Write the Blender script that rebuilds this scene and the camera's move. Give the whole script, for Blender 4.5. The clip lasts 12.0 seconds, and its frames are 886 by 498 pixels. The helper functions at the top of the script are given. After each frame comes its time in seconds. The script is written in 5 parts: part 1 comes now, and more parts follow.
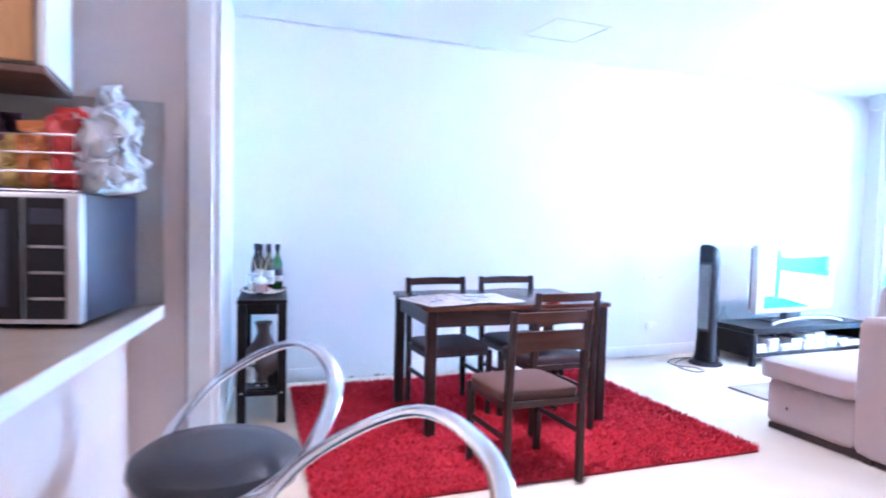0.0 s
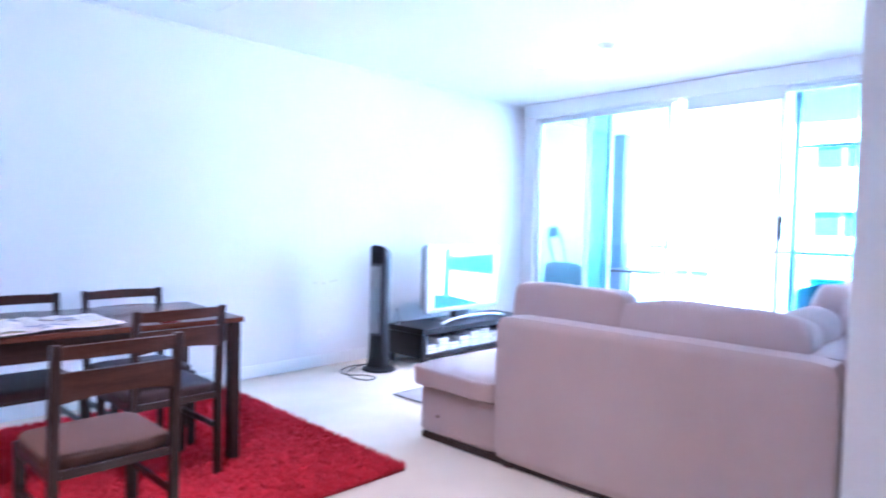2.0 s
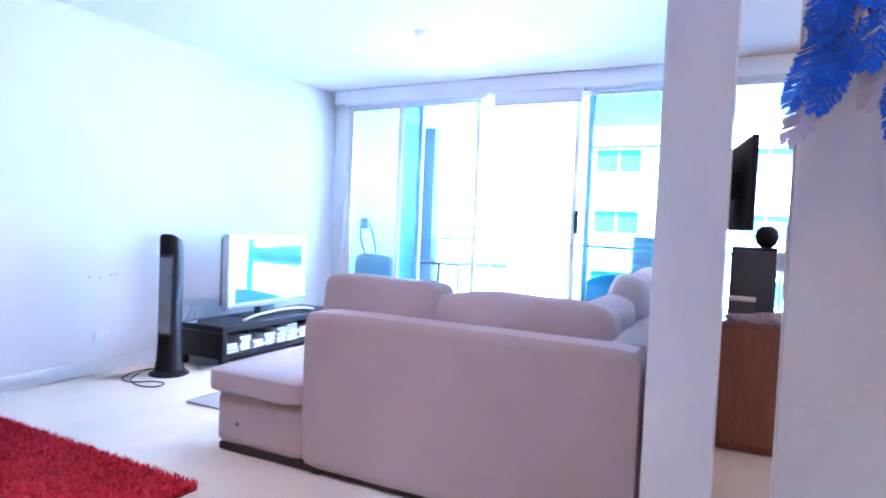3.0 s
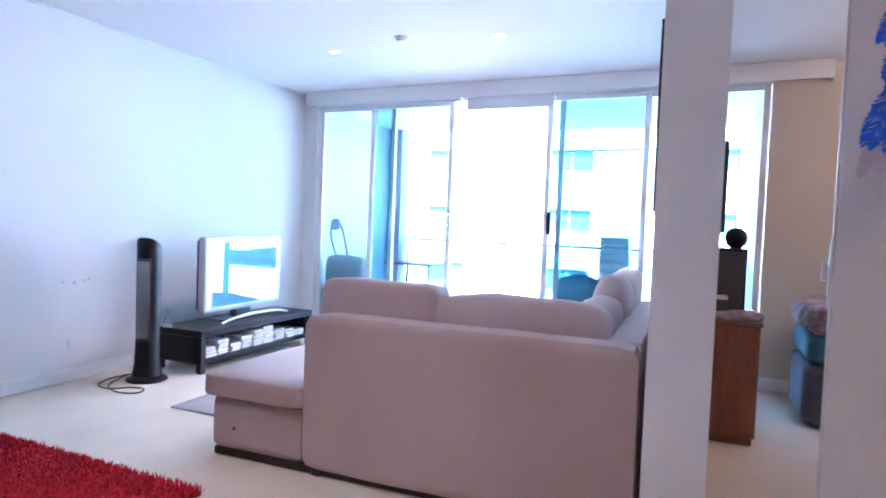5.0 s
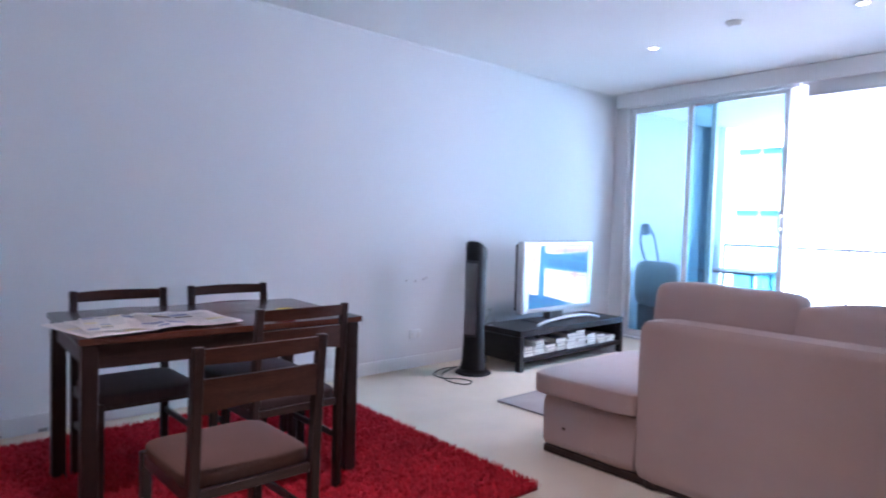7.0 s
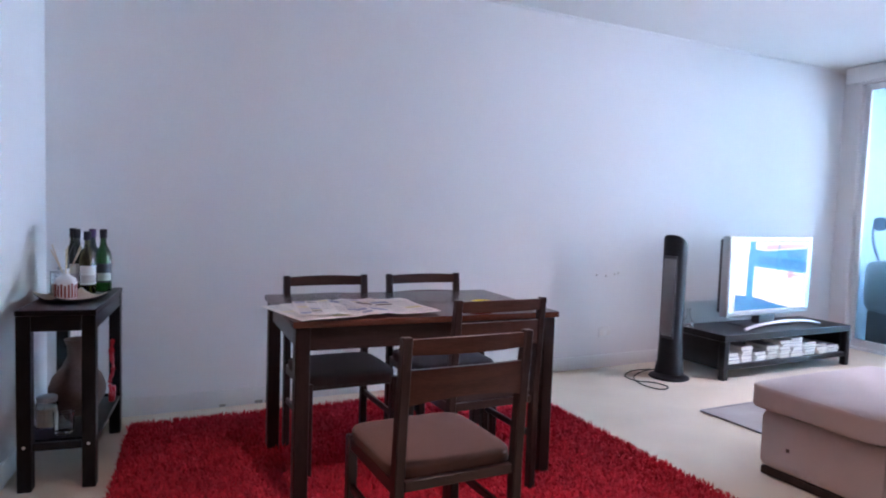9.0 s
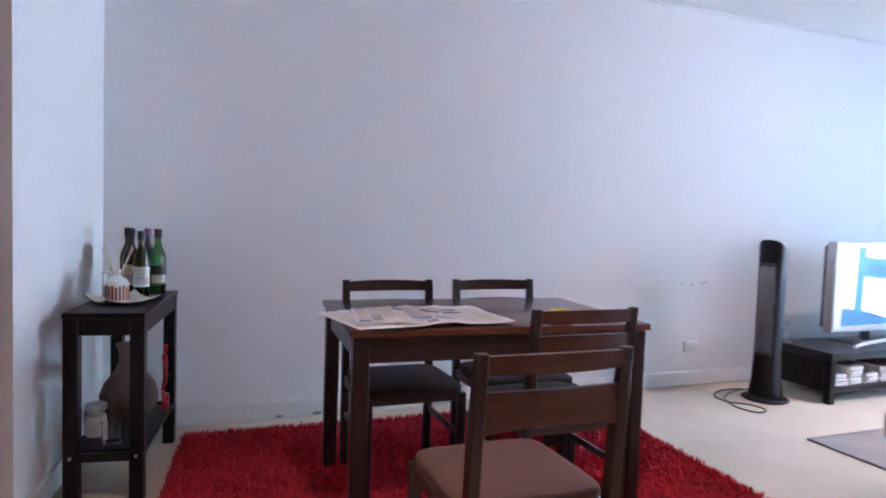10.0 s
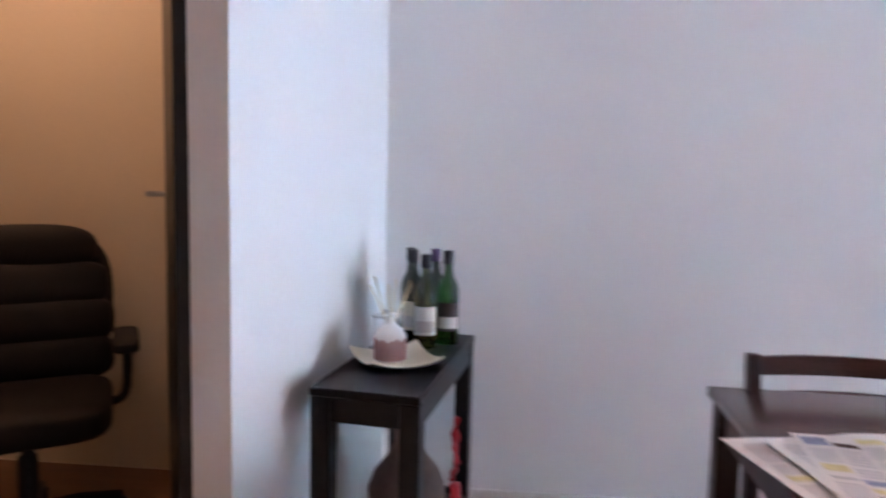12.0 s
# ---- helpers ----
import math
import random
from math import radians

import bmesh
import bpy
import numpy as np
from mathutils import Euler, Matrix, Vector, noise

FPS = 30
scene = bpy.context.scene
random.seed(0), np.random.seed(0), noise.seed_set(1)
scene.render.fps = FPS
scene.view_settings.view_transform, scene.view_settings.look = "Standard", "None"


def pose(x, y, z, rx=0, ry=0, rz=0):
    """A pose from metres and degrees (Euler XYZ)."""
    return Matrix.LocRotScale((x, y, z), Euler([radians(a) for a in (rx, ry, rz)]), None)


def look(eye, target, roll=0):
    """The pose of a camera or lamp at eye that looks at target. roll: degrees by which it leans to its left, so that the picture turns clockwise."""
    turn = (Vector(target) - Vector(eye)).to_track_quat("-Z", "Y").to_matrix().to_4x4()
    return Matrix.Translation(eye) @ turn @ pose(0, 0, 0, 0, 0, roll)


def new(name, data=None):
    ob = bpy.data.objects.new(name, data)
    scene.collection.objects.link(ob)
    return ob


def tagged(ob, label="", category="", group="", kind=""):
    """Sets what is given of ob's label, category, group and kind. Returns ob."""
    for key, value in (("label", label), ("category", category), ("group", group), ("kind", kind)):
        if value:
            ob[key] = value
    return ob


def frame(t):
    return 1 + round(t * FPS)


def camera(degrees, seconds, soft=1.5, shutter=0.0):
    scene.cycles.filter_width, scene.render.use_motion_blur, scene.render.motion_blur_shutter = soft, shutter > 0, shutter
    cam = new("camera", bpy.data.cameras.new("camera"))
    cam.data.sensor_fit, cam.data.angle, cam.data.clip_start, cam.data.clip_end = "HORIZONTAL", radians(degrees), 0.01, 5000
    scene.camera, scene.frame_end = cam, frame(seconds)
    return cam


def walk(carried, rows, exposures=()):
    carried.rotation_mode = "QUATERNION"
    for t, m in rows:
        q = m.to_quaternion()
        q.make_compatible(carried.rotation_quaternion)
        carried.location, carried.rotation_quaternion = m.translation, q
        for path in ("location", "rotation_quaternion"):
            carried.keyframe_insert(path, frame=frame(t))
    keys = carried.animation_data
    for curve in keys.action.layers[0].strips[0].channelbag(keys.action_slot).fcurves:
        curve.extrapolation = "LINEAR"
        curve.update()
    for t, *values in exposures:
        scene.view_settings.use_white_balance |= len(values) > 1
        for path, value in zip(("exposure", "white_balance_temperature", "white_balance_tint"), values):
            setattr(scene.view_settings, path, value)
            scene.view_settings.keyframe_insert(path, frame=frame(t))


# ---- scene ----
cam = camera(69.5, 12.0, soft=1.9, shutter=0.5)
PATH = [
    (0, (0.197, 0.3, 1.266), (0.95, 2.149, 1.155), 1.4),
    (0.5, (0.424, 0.507, 1.218), (1.321, 2.293, 1.138), 1.3),
    (1, (0.751, 0.682, 1.233), (1.716, 2.431, 1.139), 0.2),
    (1.5, (0.885, 0.654, 1.235), (2.065, 2.267, 1.147), 0.9),
    (2, (0.931, 0.523, 1.255), (2.383, 1.896, 1.172), 1.4),
    (2.5, (0.967, 0.623, 1.226), (2.654, 1.695, 1.157), 2.5),
    (3, (1.103, 0.664, 1.227), (2.893, 1.551, 1.143), 2.5),
    (5, (0.934, 0.829, 1.248), (2.786, 1.579, 1.165), 2.3),
    (5.5, (0.896, 0.881, 1.241), (2.668, 1.805, 1.156), 2.3),
    (6, (0.868, 0.938, 1.22), (2.515, 2.069, 1.139), 2.0),
    (6.5, (0.854, 0.985, 1.218), (2.359, 2.3, 1.133), 1.9),
    (7, (0.863, 1.032, 1.209), (2.21, 2.507, 1.119), 1.7),
    (7.5, (0.843, 1.075, 1.221), (2.039, 2.675, 1.117), 1.8),
    (9.5, (0.873, 1.297, 1.172), (1.694, 3.117, 1.052), 1.9),
    (10, (0.944, 1.469, 1.153), (1.664, 3.332, 1.04), 2.0),
    (10.5, (1.036, 1.746, 1.188), (1.613, 3.656, 1.044), 2.5),
    (11, (1.04, 2.081, 1.174), (1.491, 4.024, 1.035), 3.0),
    (11.5, (0.969, 2.425, 1.179), (1.216, 4.404, 1.026), 3.3),
    (12, (0.944, 2.648, 1.216), (0.762, 4.633, 1.041), 1.2),
]
# exposure: seconds, stops, kelvin, tint
EXPOSURES = [(0.0, 5.95, 4700, 24), (1.5, 5.65, 4700, 27), (2.5, 5.43, 4680, 28), (3.2, 5.28, 4730, 29), (5.0, 4.85, 5150, 28), (6.0, 4.65, 5260, 29), (7.0, 4.37, 5360, 29),
             (9.5, 4.52, 5700, 29), (10.5, 4.64, 5900, 30), (11.2, 4.68, 6050, 30), (12.0, 4.85, 6150, 30)]
walk(cam, [(t, look(eye, target, roll)) for t, eye, target, roll in PATH], EXPOSURES)

# ---------------------------------------------------------------- light
SUN_ELEV, SUN_AZ = 48.0, 200.0      # degrees; the sun stands behind the flat and lights the house opposite
world = bpy.data.worlds.new("sky")
scene.world = world
world.use_nodes = True
wn, wl = world.node_tree.nodes, world.node_tree.links
sky = wn.new("ShaderNodeTexSky")
sky.sky_type, sky.sun_disc = "NISHITA", False
sky.sun_elevation, sky.sun_rotation = radians(SUN_ELEV), radians(SUN_AZ + 45)
wl.new(sky.outputs[0], wn["Background"].inputs[0])
wn["Background"].inputs[1].default_value = 0.15
sun_data = bpy.data.lights.new("sun", "SUN")
sun_data.energy, sun_data.angle, sun_data.color = 5.0, radians(0.5), (1.0, 0.95, 0.88)
sun = new("sun", sun_data)
sun.matrix_world = look((0, 0, 30), (22, 9, 0))


def lamp(name, kind, where, watts, colour, size, aim=None):
    data = bpy.data.lights.new(name, kind)
    data.energy, data.color = watts, colour
    if kind == "SPOT":
        data.spot_size, data.spot_blend, data.shadow_soft_size = radians(92), 0.9, size
    else:
        data.shadow_soft_size = size
    ob = new(name, data)
    ob.matrix_world = look(where, aim or (where[0], where[1], 0))
    return ob


WARM = (1.0, 0.62, 0.33)
# bare point lights without fittings, out of view, added to warm the side rooms
lamp("study_lamp", "POINT", (-0.9, 4.5, 2.35), 0.44, WARM, 0.08)
lamp("kitchen_fill", "POINT", (-1.0, 0.9, 2.3), 0.75, (1.0, 0.75, 0.55), 0.1)
lamp("bedroom_lamp", "POINT", (5.2, -0.9, 2.2), 0.8, (1.0, 0.72, 0.48), 0.1)
lamp("hall_fill", "POINT", (-0.6, 3.2, 2.4), 0.10, WARM, 0.08)



# ---------------------------------------------------------------- materials
def material(name, base, rough=0.6, metal=0.0, vary=0.12, grain=40.0, broad=2.0, bump=0.15, stretch=(1, 1, 1), sheen=0.0, coat=0.0,
             island=0.0, piece=0.0, spec=0.5):
    m = bpy.data.materials.new(name)
    m.use_nodes = True
    n, l = m.node_tree.nodes, m.node_tree.links
    p = n["Principled BSDF"]
    p.inputs["Roughness"].default_value, p.inputs["Metallic"].default_value = rough, metal
    p.inputs["Specular IOR Level"].default_value = spec
    if sheen:
        p.inputs["Sheen Weight"].default_value = sheen
    if coat:
        p.inputs["Coat Weight"].default_value = coat
        p.inputs["Coat Roughness"].default_value = 0.15
    tc, mp = n.new("ShaderNodeTexCoord"), n.new("ShaderNodeMapping")
    mp.inputs["Scale"].default_value = stretch
    l.new(tc.outputs["Object"], mp.inputs[0])
    fine, wide = n.new("ShaderNodeTexNoise"), n.new("ShaderNodeTexNoise")
    fine.inputs["Scale"].default_value, wide.inputs["Scale"].default_value = grain, broad
    fine.inputs["Detail"].default_value, wide.inputs["Detail"].default_value = 6.0, 3.0
    l.new(mp.outputs[0], fine.inputs["Vector"])
    l.new(mp.outputs[0], wide.inputs["Vector"])
    add = n.new("ShaderNodeMath")
    add.operation = "ADD"
    l.new(fine.outputs[0], add.inputs[0])
    l.new(wide.outputs[0], add.inputs[1])
    last = add
    for amount, node, socket in ((island, "ShaderNodeNewGeometry", "Random Per Island"), (piece, "ShaderNodeObjectInfo", "Random")):
        if amount:
            src, mul = n.new(node), n.new("ShaderNodeMath")
            mul.operation = "MULTIPLY_ADD"
            mul.inputs[1].default_value = amount
            l.new(src.outputs[socket], mul.inputs[0])
            l.new(last.outputs[0], mul.inputs[2])
            last = mul
    ramp = n.new("ShaderNodeMapRange")
    ramp.inputs["From Min"].default_value, ramp.inputs["From Max"].default_value = 0.6, 1.4 + island + piece
    ramp.inputs["To Min"].default_value, ramp.inputs["To Max"].default_value = 1 - vary, 1 + vary
    l.new(last.outputs[0], ramp.inputs["Value"])
    scale = n.new("ShaderNodeVectorMath")
    scale.operation = "SCALE"
    scale.inputs[0].default_value = base
    l.new(ramp.outputs[0], scale.inputs["Scale"])
    l.new(scale.outputs[0], p.inputs["Base Color"])
    if bump:
        b = n.new("ShaderNodeBump")
        b.inputs["Strength"].default_value, b.inputs["Distance"].default_value = bump, 0.004
        l.new(fine.outputs[0], b.inputs["Height"])
        l.new(b.outputs[0], p.inputs["Normal"])
    return m


def glow(name, colour, strength):
    m = bpy.data.materials.new(name)
    m.use_nodes = True
    p = m.node_tree.nodes["Principled BSDF"]
    p.inputs["Base Color"].default_value = (0.02, 0.02, 0.02, 1)
    p.inputs["Emission Color"].default_value = (*colour, 1)
    p.inputs["Emission Strength"].default_value = strength
    return m


def clear(name, colour, rough=0.0, ior=1.45):
    m = bpy.data.materials.new(name)
    m.use_nodes = True
    p = m.node_tree.nodes["Principled BSDF"]
    p.inputs["Base Color"].default_value = (*colour, 1)
    p.inputs["Transmission Weight"].default_value = 1.0
    p.inputs["Roughness"].default_value, p.inputs["IOR"].default_value = rough, ior
    return m


def thin_glass(name, colour):
    """A tinted window pane: light goes straight through it, with a mirror's gloss on top."""
    m = bpy.data.materials.new(name)
    m.use_nodes = True
    n, l = m.node_tree.nodes, m.node_tree.links
    n.remove(n["Principled BSDF"])
    tint, gloss, mix, fres = n.new("ShaderNodeBsdfTransparent"), n.new("ShaderNodeBsdfGlossy"), n.new("ShaderNodeMixShader"), n.new("ShaderNodeFresnel")
    tint.inputs["Color"].default_value = (*colour, 1)
    gloss.inputs["Roughness"].default_value = 0.01
    fres.inputs["IOR"].default_value = 1.4
    l.new(fres.outputs[0], mix.inputs[0])
    l.new(tint.outputs[0], mix.inputs[1])
    l.new(gloss.outputs[0], mix.inputs[2])
    l.new(mix.outputs[0], n["Material Output"].inputs["Surface"])
    return m


PAINT = material("wall_paint", (0.80, 0.79, 0.80), 0.75, vary=0.03, grain=90, broad=0.7, bump=0.05)
CEIL = material("ceiling_paint", (0.83, 0.83, 0.83), 0.85, vary=0.02, grain=60, broad=0.5, bump=0.03)
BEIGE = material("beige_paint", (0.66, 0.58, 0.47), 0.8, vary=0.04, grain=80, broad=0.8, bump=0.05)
GLOSS = material("gloss_white_paint", (0.82, 0.82, 0.82), 0.35, vary=0.03, grain=50, broad=1.5, bump=0.03)
CARPET = material("cream_carpet", (0.67, 0.57, 0.445), 0.95, vary=0.14, grain=260, broad=2.2, bump=0.6, sheen=0.2)
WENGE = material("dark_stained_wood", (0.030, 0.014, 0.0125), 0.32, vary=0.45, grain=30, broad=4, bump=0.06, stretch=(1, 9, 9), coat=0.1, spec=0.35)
# base lifted above the legs' wood for the wall's warm reflection on top
TABLETOP = material("polished_wood_lit_tone", (0.105, 0.034, 0.022), 0.27, vary=0.35, grain=30, broad=4, bump=0.04, stretch=(1, 9, 9), coat=0.2)
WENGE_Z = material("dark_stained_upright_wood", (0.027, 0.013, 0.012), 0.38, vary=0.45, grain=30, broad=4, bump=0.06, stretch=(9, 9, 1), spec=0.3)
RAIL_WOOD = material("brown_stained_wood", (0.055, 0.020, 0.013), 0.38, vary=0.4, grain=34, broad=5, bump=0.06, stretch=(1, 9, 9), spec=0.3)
BLACKWOOD = material("black_brown_laminate", (0.0065, 0.0055, 0.007), 0.40, vary=0.35, grain=40, broad=3, bump=0.05, stretch=(9, 1, 9), spec=0.3)
SEAT_BROWN = material("brown_seat_fabric", (0.082, 0.035, 0.023), 0.9, vary=0.2, grain=220, broad=5, bump=0.35, sheen=0.03)
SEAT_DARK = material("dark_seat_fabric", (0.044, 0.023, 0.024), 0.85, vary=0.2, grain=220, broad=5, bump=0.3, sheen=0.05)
SOFA = material("pale_pink_beige_fabric", (0.47, 0.365, 0.345), 0.95, vary=0.09, grain=320, broad=3, bump=0.4, sheen=0.3)
SHAG = material("red_shag", (0.55, 0.024, 0.040), 0.75, vary=0.4, grain=50, broad=3, bump=0.0, island=0.7, spec=0.2)
RUG_BASE = material("red_rug_backing", (0.28, 0.014, 0.022), 0.95, vary=0.3, grain=120, broad=4, bump=0.5)
MATEDGE = material("pale_grey_rug_edge", (0.30, 0.28, 0.29), 0.9, vary=0.2, grain=200, broad=6, bump=0.3)
GREYMAT = material("grey_woven_rug", (0.34, 0.305, 0.30), 0.95, vary=0.2, grain=200, broad=4, bump=0.5)
SILVER = material("silver_plastic", (0.58, 0.60, 0.64), 0.35, 0.3, vary=0.04, grain=80, broad=3, bump=0.02)
DARKGREY = material("dark_grey_plastic", (0.06, 0.06, 0.07), 0.45, vary=0.15, grain=60, broad=3, bump=0.05)
BLACK = material("black_plastic", (0.010, 0.010, 0.014), 0.48, vary=0.2, grain=60, broad=3, bump=0.05, spec=0.3)
NAVY_SIDE = material("blue_black_plastic", (0.030, 0.034, 0.060), 0.35, vary=0.15, grain=60, broad=3, bump=0.04)
CHROME = material("chrome", (0.80, 0.82, 0.86), 0.12, 1.0, vary=0.05, grain=30, broad=6, bump=0.01)
STEEL = material("brushed_steel", (0.55, 0.55, 0.56), 0.3, 1.0, vary=0.08, grain=90, broad=4, bump=0.03, stretch=(1, 12, 1))
LEATHER = material("black_leather", (0.009, 0.0075, 0.008), 0.58, vary=0.25, grain=160, broad=6, bump=0.4, spec=0.25)
VINYL = material("slate_vinyl", (0.040, 0.044, 0.058), 0.4, vary=0.15, grain=140, broad=5, bump=0.2)
REDWOOD = material("red_brown_veneer", (0.22, 0.075, 0.035), 0.4, vary=0.3, grain=24, broad=3, bump=0.04, stretch=(7, 7, 1))
HONEY = material("honey_wood_veneer", (0.50, 0.27, 0.10), 0.4, vary=0.2, grain=22, broad=3, bump=0.04, stretch=(7, 7, 1))
HOODBROWN = material("brown_cabinet_underside", (0.16, 0.09, 0.07), 0.5, vary=0.2, grain=40, broad=4, bump=0.05)
STONE = material("speckled_beige_laminate", (0.34, 0.265, 0.20), 0.3, vary=0.22, grain=150, broad=8, bump=0.02)
PINKWALL = material("pale_rose_paint", (0.66, 0.55, 0.51), 0.8, vary=0.04, grain=80, broad=0.9, bump=0.05)
TILE = material("grey_beige_splashback", (0.42, 0.40, 0.38), 0.25, vary=0.08, grain=60, broad=2, bump=0.03)
FILLER = material("pale_grey_filler", (0.56, 0.54, 0.54), 0.8, vary=0.1, grain=60, broad=6, bump=0.1)
ALU = material("white_powder_coat", (0.74, 0.76, 0.78), 0.4, 0.1, vary=0.03, grain=80, broad=2, bump=0.02)
FACADE = material("pale_render", (0.80, 0.80, 0.78), 0.9, vary=0.05, grain=8, broad=0.3, bump=0.1)
BALWALL = material("balcony_render", (0.46, 0.51, 0.56), 0.9, vary=0.06, grain=60, broad=0.8, bump=0.2)
# slate tone stands in for shade on things seen against the daylight
COLUMN = material("backlit_slate_tone", (0.24, 0.29, 0.35), 0.8, vary=0.1, grain=50, broad=1, bump=0.1)
CONCRETE = material("balcony_tiles", (0.70, 0.69, 0.67), 0.7, vary=0.1, grain=40, broad=1.5, bump=0.1)
ASPHALT = material("street", (0.10, 0.10, 0.10), 0.9, vary=0.2, grain=3, broad=0.1, bump=0.1)
PAPER = material("newsprint", (0.86, 0.79, 0.75), 0.9, vary=0.06, grain=120, broad=7, bump=0.05)
INK = material("grey_print", (0.58, 0.53, 0.52), 0.9, vary=0.2, grain=400, broad=30, bump=0.0)
INK_BLUE = material("blue_print", (0.30, 0.31, 0.44), 0.85, vary=0.35, grain=90, broad=16, bump=0.0)
INK_YELLOW = material("yellow_print", (0.74, 0.63, 0.34), 0.85, vary=0.25, grain=90, broad=16, bump=0.0)
CREAM = material("cream_ceramic", (0.72, 0.64, 0.52), 0.35, vary=0.08, grain=40, broad=6, bump=0.03)
WHITECER = material("white_ceramic", (0.78, 0.76, 0.74), 0.3, vary=0.04, grain=40, broad=6, bump=0.02)
PURPLECAP = material("purple_foil", (0.06, 0.025, 0.09), 0.35, 0.2, vary=0.15, grain=60, broad=8, bump=0.02)
STRIPE = material("red_brown_stripe", (0.28, 0.07, 0.05), 0.4, vary=0.4, grain=60, broad=20, bump=0.0, piece=0.6)
VASE = material("grey_brown_stoneware", (0.16, 0.115, 0.10), 0.6, vary=0.2, grain=60, broad=8, bump=0.3)
REED = material("pale_reed", (0.70, 0.55, 0.34), 0.7, vary=0.15, grain=80, broad=10, bump=0.1)
RED = material("red_lacquer", (0.50, 0.012, 0.020), 0.35, vary=0.15, grain=60, broad=8, bump=0.03)
YELLOW = material("yellow_glaze", (0.80, 0.56, 0.02), 0.35, vary=0.12, grain=60, broad=8, bump=0.02)
FEATHER = material("blue_feather", (0.022, 0.14, 0.80), 0.6, vary=0.45, grain=60, broad=10, bump=0.2, island=0.6, stretch=(1, 1, 4))
PALEFEATHER = material("white_feather", (0.62, 0.60, 0.68), 0.7, vary=0.15, grain=60, broad=10, bump=0.2)
TWIG = material("dark_wrapped_hoop", (0.09, 0.055, 0.045), 0.7, vary=0.3, grain=90, broad=10, bump=0.3)
BEDNAVY = material("blue_grey_bed_fabric", (0.10, 0.12, 0.19), 0.9, vary=0.15, grain=200, broad=4, bump=0.3)
QUILT = material("patterned_quilt", (0.33, 0.27, 0.30), 0.9, vary=0.75, grain=26, broad=9, bump=0.3)
QUILT_BLUE = material("teal_blanket", (0.07, 0.22, 0.32), 0.9, vary=0.3, grain=60, broad=9, bump=0.3)
WICKER = material("grey_wicker", (0.66, 0.66, 0.70), 0.6, vary=0.45, grain=50, broad=8, bump=0.3, piece=1.2)
BLUECHAIR = material("blue_woven_resin", (0.16, 0.34, 0.44), 0.5, vary=0.25, grain=60, broad=8, bump=0.3)
COVER = material("grey_cover_fabric", (0.34, 0.35, 0.37), 0.85, vary=0.12, grain=90, broad=5, bump=0.3)
BOOKPAGE = material("book_pages", (0.80, 0.77, 0.71), 0.9, vary=0.1, grain=20, broad=9, bump=0.1, stretch=(1, 1, 30), piece=0.4)
BOOKCOVER = material("book_cover", (0.34, 0.30, 0.31), 0.6, vary=0.6, grain=20, broad=6, bump=0.02, piece=1.2)
STUDYFLOOR = material("brown_floorboards", (0.16, 0.085, 0.045), 0.45, vary=0.25, grain=30, broad=3, bump=0.05, stretch=(1, 8, 1))
GLASS = thin_glass("window_glass", (0.65, 0.79, 0.825))
CLEAR = clear("clear_glass", (0.95, 0.97, 0.98))
GREENGLASS = clear("green_bottle_glass", (0.03, 0.16, 0.03), 0.02)
DARKGLASS = clear("dark_bottle_glass", (0.012, 0.022, 0.008), 0.02)
OLIVEGLASS = clear("olive_bottle_glass", (0.26, 0.26, 0.06), 0.02)
BAG = material("thin_white_plastic", (0.78, 0.80, 0.84), 0.3, vary=0.12, grain=30, broad=9, bump=0.4)
BAG.node_tree.nodes["Principled BSDF"].inputs["Transmission Weight"].default_value = 0.35
SCREEN_WHITE = glow("screen_white", (1.0, 0.90, 0.88), 0.066)
SCREEN_BLUE = glow("screen_blue", (0.002, 0.25, 0.52), 0.038)
SCREEN_SKY = glow("screen_sky", (0.04, 0.44, 0.70), 0.040)
SCREEN_PINK = glow("screen_pink", (0.85, 0.52, 0.48), 0.042)
SCREEN_DARK = glow("screen_dark", (0.10, 0.05, 0.10), 0.030)
LAMPGLOW = glow("downlight_glow", (1.0, 0.93, 0.84), 1.2)


# ---------------------------------------------------------------- building helpers
def join(bm, other):
    me = bpy.data.meshes.new("tmp")
    other.to_mesh(me)
    other.free()
    bm.from_mesh(me)
    bpy.data.meshes.remove(me)
    return bm


def box(lo, hi, bevel=0.003, seg=1, bm=None, m=None):
    b = bmesh.new()
    bmesh.ops.create_cube(b, size=1.0)
    for v in b.verts:
        v.co = Vector(((lo[i] + hi[i]) / 2 + v.co[i] * (hi[i] - lo[i]) for i in range(3)))
    if bevel:
        bmesh.ops.bevel(b, geom=b.edges[:], offset=min(bevel, min(hi[i] - lo[i] for i in range(3)) * 0.45), segments=seg, profile=0.5, affect="EDGES")
    if m is not None:
        b.transform(m)
    return join(bm, b) if bm is not None else b


